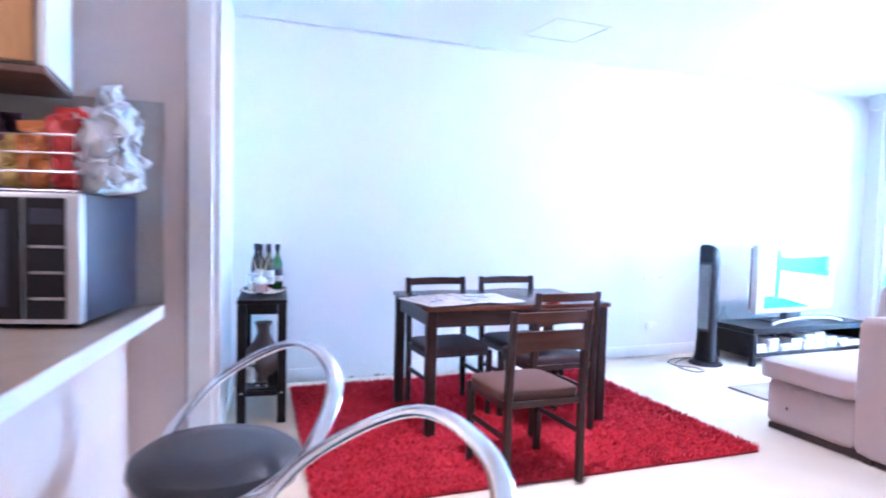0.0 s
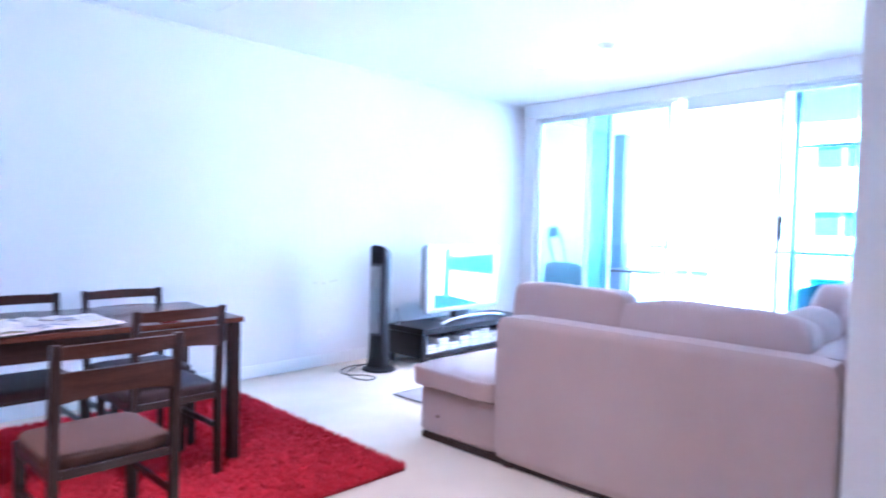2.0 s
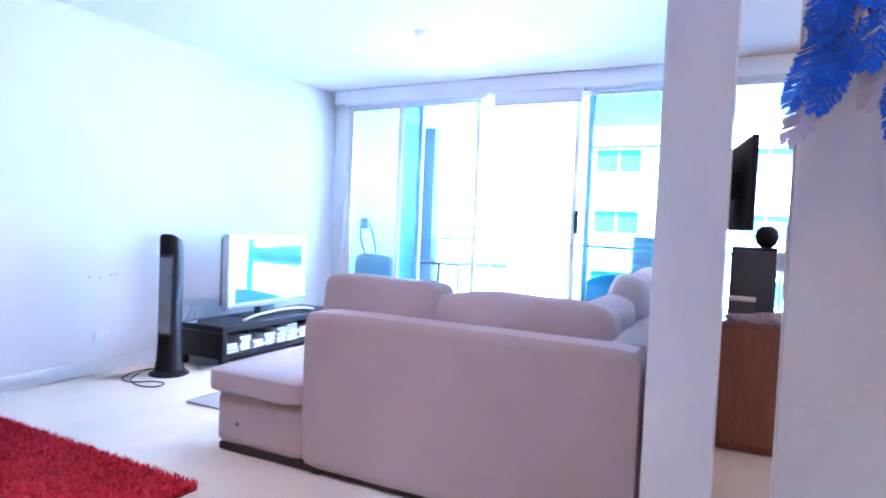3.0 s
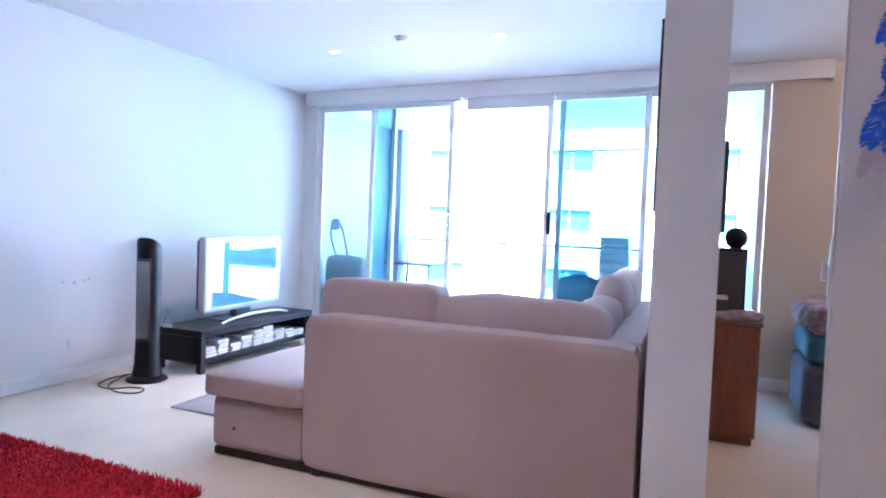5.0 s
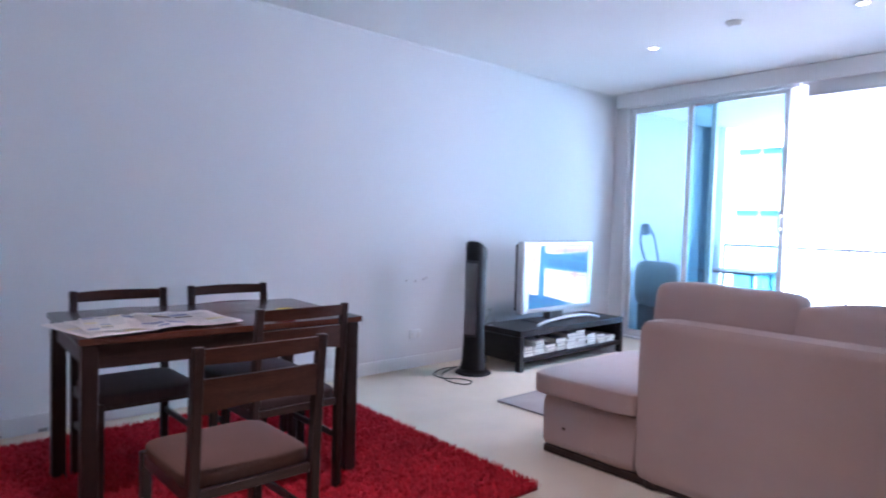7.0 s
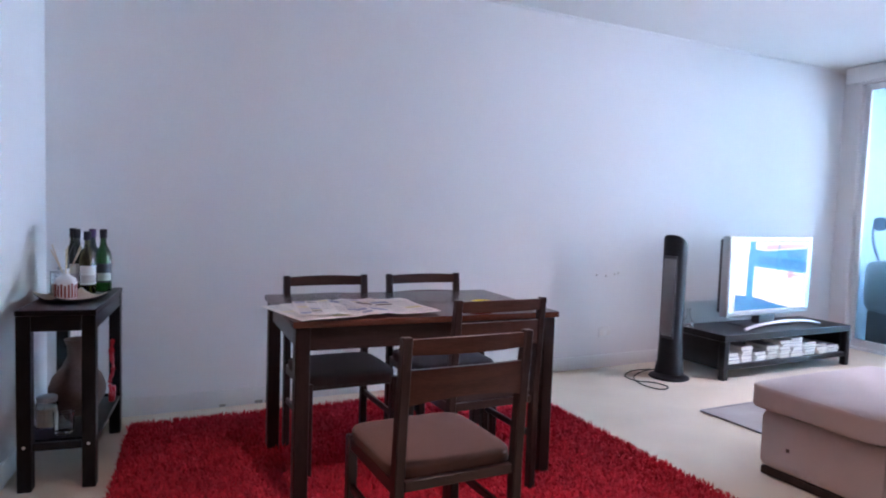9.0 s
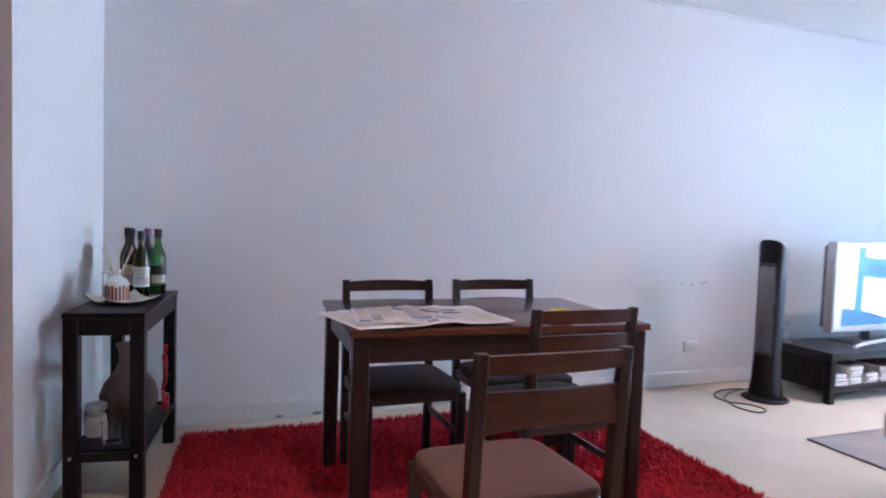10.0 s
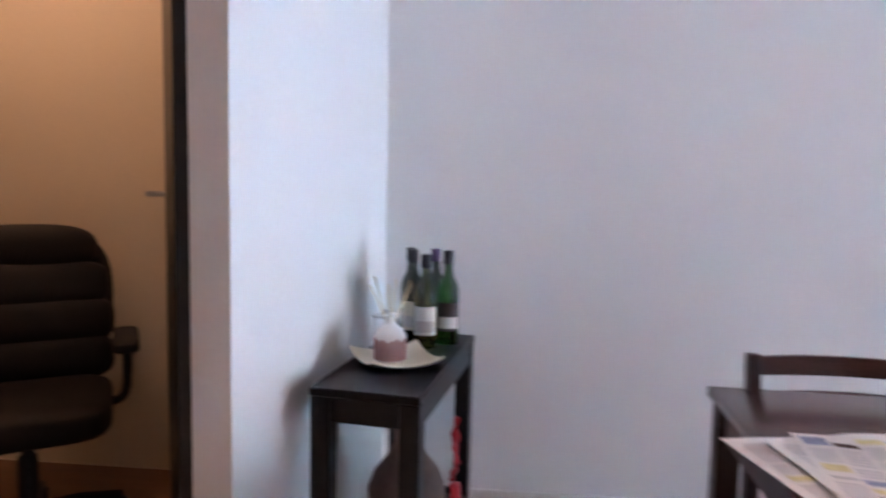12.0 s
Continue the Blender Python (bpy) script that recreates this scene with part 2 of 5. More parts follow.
def lathe(profile, seg=24, bm=None, m=None):
    """A solid of revolution round z from (radius, height) pairs."""
    b = bmesh.new()
    rings = []
    for r, z in profile:
        if r < 1e-5:
            rings.append([b.verts.new((0, 0, z))])
        else:
            rings.append([b.verts.new((r * math.cos(2 * math.pi * k / seg), r * math.sin(2 * math.pi * k / seg), z)) for k in range(seg)])
    for a, c in zip(rings, rings[1:]):
        for k in range(seg):
            k2 = (k + 1) % seg
            if len(a) == 1 and len(c) > 1:
                b.faces.new((a[0], c[k2], c[k]))
            elif len(c) == 1 and len(a) > 1:
                b.faces.new((a[k], a[k2], c[0]))
            elif len(a) > 1:
                b.faces.new((a[k], a[k2], c[k2], c[k]))
    bmesh.ops.recalc_face_normals(b, faces=b.faces[:])
    if m is not None:
        b.transform(m)
    return join(bm, b) if bm is not None else b


def tube(points, radius, seg=10, closed=False, flat=1.0, bm=None):
    """A round or flattened bar along a line of points."""
    b = bmesh.new()
    pts = [Vector(p) for p in points]
    rings = []
    up = Vector((0, 0, 1))
    for i, p in enumerate(pts):
        a = pts[i - 1] if i or closed else p
        c = pts[(i + 1) % len(pts)] if i < len(pts) - 1 or closed else p
        d = (c - a).normalized()
        side = d.cross(up)
        if side.length < 0.05:
            side = d.cross(Vector((1, 0, 0)))
        side.normalize()
        top = side.cross(d).normalized()
        r = radius[i] if isinstance(radius, (list, tuple)) else radius
        rings.append([b.verts.new(p + side * math.cos(2 * math.pi * k / seg) * r + top * math.sin(2 * math.pi * k / seg) * r * flat) for k in range(seg)])
    n = len(rings)
    for i in range(n if closed else n - 1):
        a, c = rings[i], rings[(i + 1) % n]
        for k in range(seg):
            b.faces.new((a[k], a[(k + 1) % seg], c[(k + 1) % seg], c[k]))
    if not closed:
        b.faces.new(rings[0][::-1])
        b.faces.new(rings[-1])
    bmesh.ops.recalc_face_normals(b, faces=b.faces[:])
    return join(bm, b) if bm is not None else b


def curve(points, steps=8, closed=False):
    """A smooth line through the points."""
    pts = [Vector(p) for p in points]
    n, out = len(pts), []
    for i in range(n if closed else n - 1):
        p0 = pts[i - 1] if i or closed else pts[i]
        p1, p2 = pts[i], pts[(i + 1) % n]
        p3 = pts[(i + 2) % n] if i + 2 < n or closed else p2
        for s in range(steps):
            t = s / steps
            out.append(0.5 * (2 * p1 + (p2 - p0) * t + (2 * p0 - 5 * p1 + 4 * p2 - p3) * t * t + (3 * p1 - p0 - 3 * p2 + p3) * t ** 3))
    if not closed:
        out.append(pts[-1])
    return out


def cushion(lo, hi, puff=(0.0, 0.0, 0.03), power=5.0, cuts=9, lumps=0.006, seed=0.0, bm=None, m=None):
    """A soft block: rounded edges, faces that swell and a little unevenness."""
    b = bmesh.new()
    bmesh.ops.create_cube(b, size=2.0)
    bmesh.ops.subdivide_edges(b, edges=b.edges[:], cuts=cuts, use_grid_fill=True)
    c = [(lo[i] + hi[i]) / 2 for i in range(3)]
    h = [(hi[i] - lo[i]) / 2 for i in range(3)]
    for v in b.verts:
        p = v.co.copy()
        r = sum(abs(q) ** power for q in p) ** (1 / power)
        q = p / r
        # even out: keep the block's full size at its middle
        s = [(1 - q[(i + 1) % 3] ** 2) * (1 - q[(i + 2) % 3] ** 2) for i in range(3)]
        w = Vector((c[i] + q[i] * h[i] + math.copysign(puff[i], q[i]) * s[i] * min(1, abs(q[i]) * 1.2) for i in range(3)))
        v.co = w + Vector((noise.noise(w * 4 + Vector((seed + 7 * i, 0, 0))) for i in range(3))) * lumps
    if m is not None:
        b.transform(m)
    return join(bm, b) if bm is not None else b


def part(name, bm, mat, parent=None, label="", angle=40, smooth=True):
    me = bpy.data.meshes.new(name)
    bm.to_mesh(me)
    bm.free()
    me.materials.append(mat)
    if smooth:
        me.polygons.foreach_set("use_smooth", [True] * len(me.polygons))
        me.set_sharp_from_angle(angle=radians(angle))
    ob = new(name, me)
    if parent is not None:
        ob.parent = parent
    if label:
        ob["label"] = label
    return ob


def thing(name, where, label, category, group="", turn=0.0):
    ob = new(name)
    ob.empty_display_size = 0.1
    ob.matrix_basis = pose(*where, 0, 0, turn)
    return tagged(ob, label, category, group)


def structure(name, bm, mat, label, category="", smooth=True):
    ob = part(name, bm, mat, None, "", 30, smooth)
    return tagged(ob, label, category or name.split("_")[0], "", "structure")


def slab(lo, hi):
    return box(lo, hi, 0)


# ---------------------------------------------------------------- the rooms
H = 2.60                 # ceiling
XW = 6.99                # inner face of the window wall
# the window wall is not quite square to the long wall
SKEW = pose(XW, 4.9, 0, 0, 0, -4.0) @ pose(-XW, -4.9, 0)


def skewed(ob):
    ob.matrix_basis = SKEW @ ob.matrix_basis
    return ob


structure("floor", slab((-2.95, -1.95, -0.12), (7.08, 5.5, 0)), CARPET, "cream cut-pile carpet running through all the rooms")
structure("ceiling", slab((-2.95, -1.95, H), (7.08, 5.5, H + 0.15)), CEIL, "flat white painted plasterboard ceiling")
structure("wall_north", slab((0.27, 5.0, 0), (7.08, 5.2, H)), PAINT, "long white painted living room wall")
structure("floor_study", slab((-2.69, 4.0, 0.0005), (0.26, 5.18, 0.006)), STUDYFLOOR, "dark brown timber floor of the study", "floor")
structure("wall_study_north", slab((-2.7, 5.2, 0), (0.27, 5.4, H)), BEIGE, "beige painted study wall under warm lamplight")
b = bmesh.new()
low = [b.verts.new((x, y, 0)) for x, y in ((0.284, 3.945), (0.380, 3.93), (0.514, 4.998), (0.284, 4.998))]
high = [b.verts.new((v.co.x, v.co.y, H)) for v in low]
b.faces.new(low[::-1]), b.faces.new(high)
for k in range(4):
    b.faces.new((low[k], low[(k + 1) % 4], high[(k + 1) % 4], high[k]))
structure("wall_stub", b, PAINT, "short white wall beside the dining corner")
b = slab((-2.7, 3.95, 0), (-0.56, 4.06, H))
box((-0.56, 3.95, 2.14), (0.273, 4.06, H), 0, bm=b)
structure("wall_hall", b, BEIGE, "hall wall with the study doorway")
structure("wall_kitchen", slab((-2.7, 2.2, 0), (0.205, 2.31, H)), PINKWALL, "pale rose painted kitchen end wall")
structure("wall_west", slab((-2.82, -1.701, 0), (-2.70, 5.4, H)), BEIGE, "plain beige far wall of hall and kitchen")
structure("wall_south", slab((-2.82, -1.85, 0), (7.08, -1.70, H)), PAINT, "plain white wall on the entrance side")
structure("wall_partition", slab((3.60, 0.925, 0), (6.712, 1.0, H)), PAINT, "white partition wall between living room and bedroom")
structure("column", slab((3.45, 0.77, 0), (3.598, 1.0, H)), PAINT, "square white painted pier at the end of the partition", "column")
structure("wall_bedroom_west", slab((2.03, -1.7, 0), (2.13, -0.20, H)), PAINT, "white wall stub beside the bedroom door")
# window wall: a low sill strip, a head and two end piers round the openings
b = slab((XW, 4.83, 0), (XW + 0.09, 5.0, H))
box((XW, 0.36, 2.462), (XW + 0.09, 4.83, H), 0, bm=b)
skewed(structure("wall_window", b, PAINT, "white window wall with full-height glazed openings"))
skewed(structure("wall_bedroom_east", slab((XW, -1.78, 0), (XW + 0.09, 0.36, H)), BEIGE, "beige painted bedroom wall beside the window"))


def skirting(lo, hi):
    """A skirting board with a rounded top along x or y."""
    b = box(lo, hi, 0.006, 2)
    return structure("baseboard", b, GLOSS, "white gloss painted skirting board", "baseboard")


skirting((0.53, 4.985, 0), (6.98, 4.998, 0.10))
structure("baseboard", box((0.002, 0, 0), (0.015, 1.06, 0.10), 0.006, 2, m=pose(0.379, 3.93, 0, 0, 0, -7.15)), GLOSS, "white gloss painted skirting board", "baseboard")
skirting((3.46, 1.002, 0), (6.70, 1.015, 0.10))
skewed(skirting((6.975, -1.6, 0), (6.988, 0.34, 0.10)))
# casing round the hall opening's kitchen side and its jamb
b = box((0.207, 2.185, 0), (0.275, 2.325, H), 0.004)
structure("trim", b, GLOSS, "white gloss door casing at the kitchen corner")
# shallow shadow-line moulding where the long wall meets the ceiling
b = box((0.53, 4.984, H - 0.016), (6.98, 4.9995, H - 0.0003), 0.006, 2)
structure("cornice", b, CEIL, "narrow white cornice along the long wall", "cornice")
# chipped paint along the foot of the long wall
for k, (x, w) in enumerate(((1.36, 0.035), (1.56, 0.045), (1.62, 0.02), (2.95, 0.03))):
    structure("paint_chip", box((x, 4.9825, 0.004), (x + w, 4.9845, 0.018 + 0.004 * (k % 2)), 0.0006), TILE, "small grey chip in the skirting's paint", "paint chip")

# ---------------------------------------------------------------- windows and balcony
def glazed_panel(name, y0, y1, z0, z1, x, label, rail=None, stile=0.05, depth=0.045):
    """A framed panel of glass that stands in the plane x, with an optional middle rail."""
    w = tagged(new(name), label, "window", "", "structure")
    w.location = (x, 0, 0)
    skewed(w)
    part("window_frame", box((0, y0, z0), (depth, y0 + stile, z1), 0.004), ALU, w)
    part("window_frame", box((0, y1 - stile, z0), (depth, y1, z1), 0.004), ALU, w)
    part("window_frame", box((0.002, y0 + stile, z0), (depth - 0.002, y1 - stile, z0 + 0.07), 0.004), ALU, w)
    part("window_frame", box((0.002, y0 + stile, z1 - 0.05), (depth - 0.002, y1 - stile, z1), 0.004), ALU, w)
    cuts = [z0 + 0.07, z1 - 0.05]
    if rail:
        part("window_rail", box((0.002, y0 + stile, rail - 0.009), (depth - 0.002, y1 - stile, rail + 0.009), 0.003), ALU, w)
        cuts = [cuts[0], rail - 0.009, rail + 0.009, cuts[1]]
    for a, c in zip(cuts[::2], cuts[1::2]):
        part("pane", box((depth / 2 - 0.003, y0 + stile, a), (depth / 2 + 0.003, y1 - stile, c), 0), GLASS, w)
    return w


glazed_panel("window_1", 3.860, 4.825, 0.02, 2.46, XW + 0.046, "fixed full-height pane in a white frame beside the television")
d1 = glazed_panel("window_2", 3.165, 4.135, 0.02, 2.46, XW + 0.0, "sliding balcony door in a white metal frame, pushed wide open")
d2 = glazed_panel("window_3", 1.285, 2.210, 0.02, 2.46, XW + 0.0, "second sliding balcony door with a black pull, pushed back")
glazed_panel("window_4", 1.00, 2.103, 0.02, 2.46, XW + 0.046, "fixed pane with a thin high transom behind the sofa", rail=1.955)
glazed_panel("window_5", 0.37, 0.99, 0.02, 2.46, XW + 0.0, "narrow bedroom window strip in a white frame")
skewed(structure("window_track", box((XW + 0.0, 0.365, 0.0), (XW + 0.092, 4.828, 0.019), 0.003), ALU, "white metal sliding track along the window sill", "window track"))
for lo, hi in ((2.138, 2.160), (3.177, 3.194)):
    b = box((-0.055, lo, 1.195), (-0.043, hi, 1.36), 0.004)
    box((-0.044, lo + 0.003, 1.21), (0.0, hi - 0.003, 1.232), 0.002, bm=b)
    box((-0.044, lo + 0.003, 1.322), (0.0, hi - 0.003, 1.344), 0.002, bm=b)
    box((-0.006, lo - 0.008, 1.17), (0.0, hi + 0.008, 1.385), 0.002, bm=b)
    part("door_handle", b, BLACK if lo < 3 else STEEL, d2 if lo < 3 else d1, "black D-shaped pull" if lo < 3 else "slim steel pull")

pel = thing("pelmet", (0, 0, 0), "white boxed pelmet along the head of the balcony windows", "pelmet")
skewed(pel)
part("fascia", box((6.83, 1.012, 2.45), (6.85, 4.885, H - 0.005), 0.008, 2), GLOSS, pel)
part("end_cap", box((6.852, 4.866, 2.45), (6.985, 4.885, H - 0.005), 0.004), GLOSS, pel)
part("underside", box((6.852, 1.012, 2.50), (6.985, 4.864, 2.512), 0.002), GLOSS, pel)
pel2 = thing("pelmet", (0, 0, 0), "short white boxed pelmet over the bedroom window", "pelmet")
skewed(pel2)
part("fascia", box((6.83, -0.05, 2.45), (6.85, 0.92, H - 0.005), 0.008, 2), GLOSS, pel2)
part("end_cap", box((6.852, -0.05, 2.45), (6.985, -0.03, H - 0.005), 0.004), GLOSS, pel2)


def roller_blind(y0, y1, drop):
    t = thing("roller_blind", (6.93, 0, 2.46), "white roller blind, rolled almost all the way up", "blind", "blinds under the pelmet")
    skewed(t)
    m = pose(0, y0, 0, -90, 0, 0)
    part("roll", lathe([(0.0, 0), (0.028, 0), (0.028, y1 - y0), (0, y1 - y0)], 16, m=m), GLOSS, t)
    part("cloth", box((-0.030, y0 + 0.02, -drop), (-0.028, y1 - 0.02, 0.0), 0), GLOSS, t)
    part("bottom_bar", box((-0.035, y0 + 0.02, -drop - 0.02), (-0.023, y1 - 0.02, -drop), 0.004), ALU, t)


roller_blind(3.06, 3.91, 0.012)
roller_blind(2.11, 3.005, 0.10)
roller_blind(1.05, 2.05, 0.02)

structure("balcony_floor", slab((7.085, 0.2, -0.25), (9.25, 5.15, -0.03)), CONCRETE, "grey balcony floor slab", "balcony")
structure("balcony_ceiling", slab((7.085, -1.7, 2.52), (9.3, 5.15, 2.75)), CEIL, "white painted balcony soffit", "balcony")
structure("wall_balcony", slab((7.085, 4.95, -0.03), (9.0, 5.15, 2.518)), BALWALL, "rendered side wall of the balcony")
structure("balcony_column", slab((9.002, 4.77, -0.03), (9.24, 5.15, 2.518)), COLUMN, "column at the balcony corner, slate tone painted in for its backlit shade", "column")
structure("wall_balcony_south", slab((7.085, 0.2, -0.03), (9.2, 0.36, 2.518)), BALWALL, "rendered far side wall of the balcony")
bal = tagged(new("balustrade"), "glass balcony balustrade with a thin metal top rail", "railing", "", "structure")
part("top_rail", box((9.14, 0.38, 0.98), (9.20, 4.71, 1.02), 0.006), ALU, bal)
for k in range(4):
    y = 0.42 + k * 1.42
    part("post", box((9.15, y, -0.03), (9.19, y + 0.04, 0.98), 0.004), ALU, bal)
for k in range(3):
    y = 0.48 + k * 1.42
    part("pane", box((9.165, y, 0.04), (9.175, y + 1.32, 0.95), 0), GLASS, bal)

structure("ground", slab((-150, -200, -9.3), (300, 200, -9.0)), ASPHALT, "grey street far below the balcony", "ground")
house = thing("apartment_building", (33, 0, -9), "pale rendered apartment block across the street with rows of windows", "building")
wall = bmesh.new()
ROWS_Z = [1.05 + 3.0 * k for k in range(7)]
COLS_Y = [-40.2 + 6.6 * k for k in range(14)]
zs = [0.0] + [q for z in ROWS_Z for q in (z, z + 1.1)] + [22.5]
for i, (z0, z1) in enumerate(zip(zs, zs[1:])):
    if i % 2 == 0:
        box((0, -45, z0), (0.4, 55, z1), 0, bm=wall)
    else:
        ys = [-45] + [q for y in COLS_Y for q in (y, y + 2.2)] + [55]
        for y0, y1 in zip(ys[::2], ys[1::2]):
            box((0, y0, z0), (0.4, y1, z1), 0, bm=wall)
part("wall", wall, FACADE, house, smooth=False)
part("roof", box((-0.5, -45.5, 22.5), (9, 55.5, 22.9), 0), FACADE, house, smooth=False)
part("body", box((0.41, -45, 0), (8.5, 55, 22.45), 0), BALWALL, house, smooth=False)
FARGLASS = material("far_window_glass", (0.10, 0.20, 0.23), 0.35, spec=0.1, vary=0.3, grain=3, broad=0.6, bump=0.0, piece=0.5)
win_me = None
for z in ROWS_Z[1:6]:
    for y in COLS_Y[3:11]:
        if win_me is None:
            w = part("window", box((0.2, 0, 0), (0.26, 2.2, 1.1), 0), FARGLASS, house, smooth=False)
            f = part("frame", box((0.16, 1.07, 0), (0.198, 1.13, 1.1), 0), ALU, w, smooth=False)
            win_me, frame_me = w.data, f.data
        else:
            w = new("window", win_me)
            w.parent = house
            f = new("frame", frame_me)
            f.parent = w
        w.location = (0, y, z)

# ---------------------------------------------------------------- dining corner
rug = thing("shag_rug", (0, 0, 0.001), "deep red long-pile shag rug under the dining table", "rug")
CORNERS = np.array([(0.71, 2.90), (3.12, 2.82), (3.19, 4.72), (0.90, 4.76)])     # not quite square


def on_rug(u, v):
    a = CORNERS[0] * ((1 - u) * (1 - v))[:, None] + CORNERS[1] * (u * (1 - v))[:, None]
    return a + CORNERS[2] * (u * v)[:, None] + CORNERS[3] * ((1 - u) * v)[:, None]


b = bmesh.new()
low = [b.verts.new((*c, 0)) for c in CORNERS]
high = [b.verts.new((*c, 0.014)) for c in CORNERS]
b.faces.new(low[::-1]), b.faces.new(high)
for k in range(4):
    b.faces.new((low[k], low[(k + 1) % 4], high[(k + 1) % 4], high[k]))
part("backing", b, RUG_BASE, rug)
rng = np.random.default_rng(5)
N = 110000
px, py = on_rug(rng.uniform(-0.003, 1.003, N), rng.uniform(-0.004, 1.004, N)).T
clump = np.sin(px * 61 + 9 * np.sin(py * 23)) * np.cos(py * 57 + 8 * np.sin(px * 19))
lean = rng.uniform(0, 2 * np.pi, N) * 0.6 + 2.5 * clump
length, tilt = rng.uniform(0.020, 0.040, N), rng.uniform(0.15, 1.1, N)
dx, dy = np.cos(lean) * np.sin(tilt) * length, np.sin(lean) * np.sin(tilt) * length
ux, uy = -np.sin(lean) * 0.0030, np.cos(lean) * 0.0030
hz = np.cos(tilt) * length
verts = np.stack([np.stack([px - ux, py - uy, np.full(N, 0.012)], 1), np.stack([px + ux, py + uy, np.full(N, 0.012)], 1),
                  np.stack([px + dx * 0.5 + ux, py + dy * 0.5 + uy, 0.012 + hz * 0.72], 1), np.stack([px + dx * 0.5 - ux, py + dy * 0.5 - uy, 0.012 + hz * 0.72], 1),
                  np.stack([px + dx * 1.1, py + dy * 1.1, 0.012 + hz], 1)], 1).reshape(-1, 3)
base = np.arange(N)[:, None] * 5
faces = [tuple(f) for f in np.concatenate([base + 0, base + 1, base + 2, base + 3], 1).tolist()] + [tuple(f) for f in np.concatenate([base + 3, base + 2, base + 4], 1).tolist()]
me = bpy.data.meshes.new("shag")
me.from_pydata(verts.tolist(), [], faces)
me.materials.append(SHAG)
pile = new("shag", me)
pile.parent = rug
tagged(pile, "tangled deep red yarn pile", kind="stuff")

table = thing("dining_table", (2.02, 3.848, 0.018), "dark-stained wooden dining table on a red rug", "table", "", -3.2)
TX, TY, TZ = 0.58, 0.368, 0.737
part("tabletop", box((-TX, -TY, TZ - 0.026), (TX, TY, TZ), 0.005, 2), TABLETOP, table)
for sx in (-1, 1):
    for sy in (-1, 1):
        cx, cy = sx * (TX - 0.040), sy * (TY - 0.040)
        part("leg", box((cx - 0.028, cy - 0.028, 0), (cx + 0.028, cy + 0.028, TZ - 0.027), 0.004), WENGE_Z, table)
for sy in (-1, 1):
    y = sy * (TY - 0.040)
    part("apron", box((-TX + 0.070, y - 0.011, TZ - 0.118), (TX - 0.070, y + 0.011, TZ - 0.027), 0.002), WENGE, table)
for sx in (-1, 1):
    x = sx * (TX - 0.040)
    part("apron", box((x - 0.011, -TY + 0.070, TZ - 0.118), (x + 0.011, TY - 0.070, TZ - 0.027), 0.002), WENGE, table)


def dining_chair(where, turn, seat_mat, label):
    """A wooden chair with two curved back rails; it faces +y before its turn."""
    c = thing("dining_chair", where, label, "chair", "chairs round the dining table", turn)
    hw, dp, zs = 0.21, 0.43, 0.415
    for s in (-1, 1):
        x = s * (hw - 0.016)
        # back post: straight to the seat, then raked backwards
        b = bmesh.new()
        line = [(x, 0.035, 0.0), (x, 0.035, zs), (x, 0.022, 0.62), (x, 0.0, 0.825)]
        prof = []
        for k, p in enumerate(line):
            d = 0.019 if k < 3 else 0.013
            prof.append([b.verts.new((p[0] + ex * 0.015, p[1] + ey * d, p[2])) for ex, ey in ((-1, -1), (1, -1), (1, 1), (-1, 1))])
        for q, r in zip(prof, prof[1:]):
            for k in range(4):
                b.faces.new((q[k], q[(k + 1) % 4], r[(k + 1) % 4], r[k]))
        b.faces.new(prof[0][::-1])
        b.faces.new(prof[-1])
        bmesh.ops.bevel(b, geom=b.edges[:], offset=0.003, segments=1, affect="EDGES")
        part("back_leg", b, WENGE_Z, c)
        part("leg", box((x - 0.017, dp - 0.02, 0), (x + 0.017, dp + 0.014, zs), 0.004), WENGE_Z, c)
        part("stretcher", box((x - 0.008, 0.055, 0.225), (x + 0.008, dp - 0.021, 0.252), 0.003), WENGE, c)
        part("side_rail", box((x - 0.010, 0.055, zs - 0.045), (x + 0.010, dp - 0.021, zs - 0.004), 0.002), WENGE, c)
    part("front_rail", box((-hw + 0.034, dp - 0.012, zs - 0.030), (hw - 0.034, dp + 0.008, zs - 0.004), 0.002), WENGE, c)
    part("back_rail", box((-hw + 0.034, 0.024, zs - 0.034), (hw - 0.034, 0.044, zs - 0.004), 0.002), WENGE, c)
    for z0, z1, yb, arch in ((0.775, 0.818, 0.002, 0.0), (0.632, 0.732, 0.012, 0.020)):
        b = bmesh.new()
        n, cols = 14, []
        for k in range(n + 1):
            u = -1 + 2 * k / n
            x, bow = u * (hw - 0.029), -0.020 * (1 - u * u)
            low = z0 + arch * (1 - u * u)
            lift = 0.004 * (1 - u * u)
            cols.append([b.verts.new(p) for p in ((x, yb + bow - 0.008, low), (x, yb + bow + 0.008, low), (x, yb + bow + 0.004, z1 + lift), (x, yb + bow - 0.010, z1 + lift))])
        for q, r in zip(cols, cols[1:]):
            for k in range(4):
                b.faces.new((q[k], q[(k + 1) % 4], r[(k + 1) % 4], r[k]))
        b.faces.new(cols[0][::-1])
        b.faces.new(cols[-1])
        bmesh.ops.recalc_face_normals(b, faces=b.faces[:])
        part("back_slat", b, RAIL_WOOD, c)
    part("seat", cushion((-hw + 0.004, 0.045, zs - 0.018), (hw - 0.004, dp + 0.022, zs + 0.035), (0, 0, 0.008), 7, 9, 0.002, where[0]), seat_mat, c)
    return c


RZ = 0.018
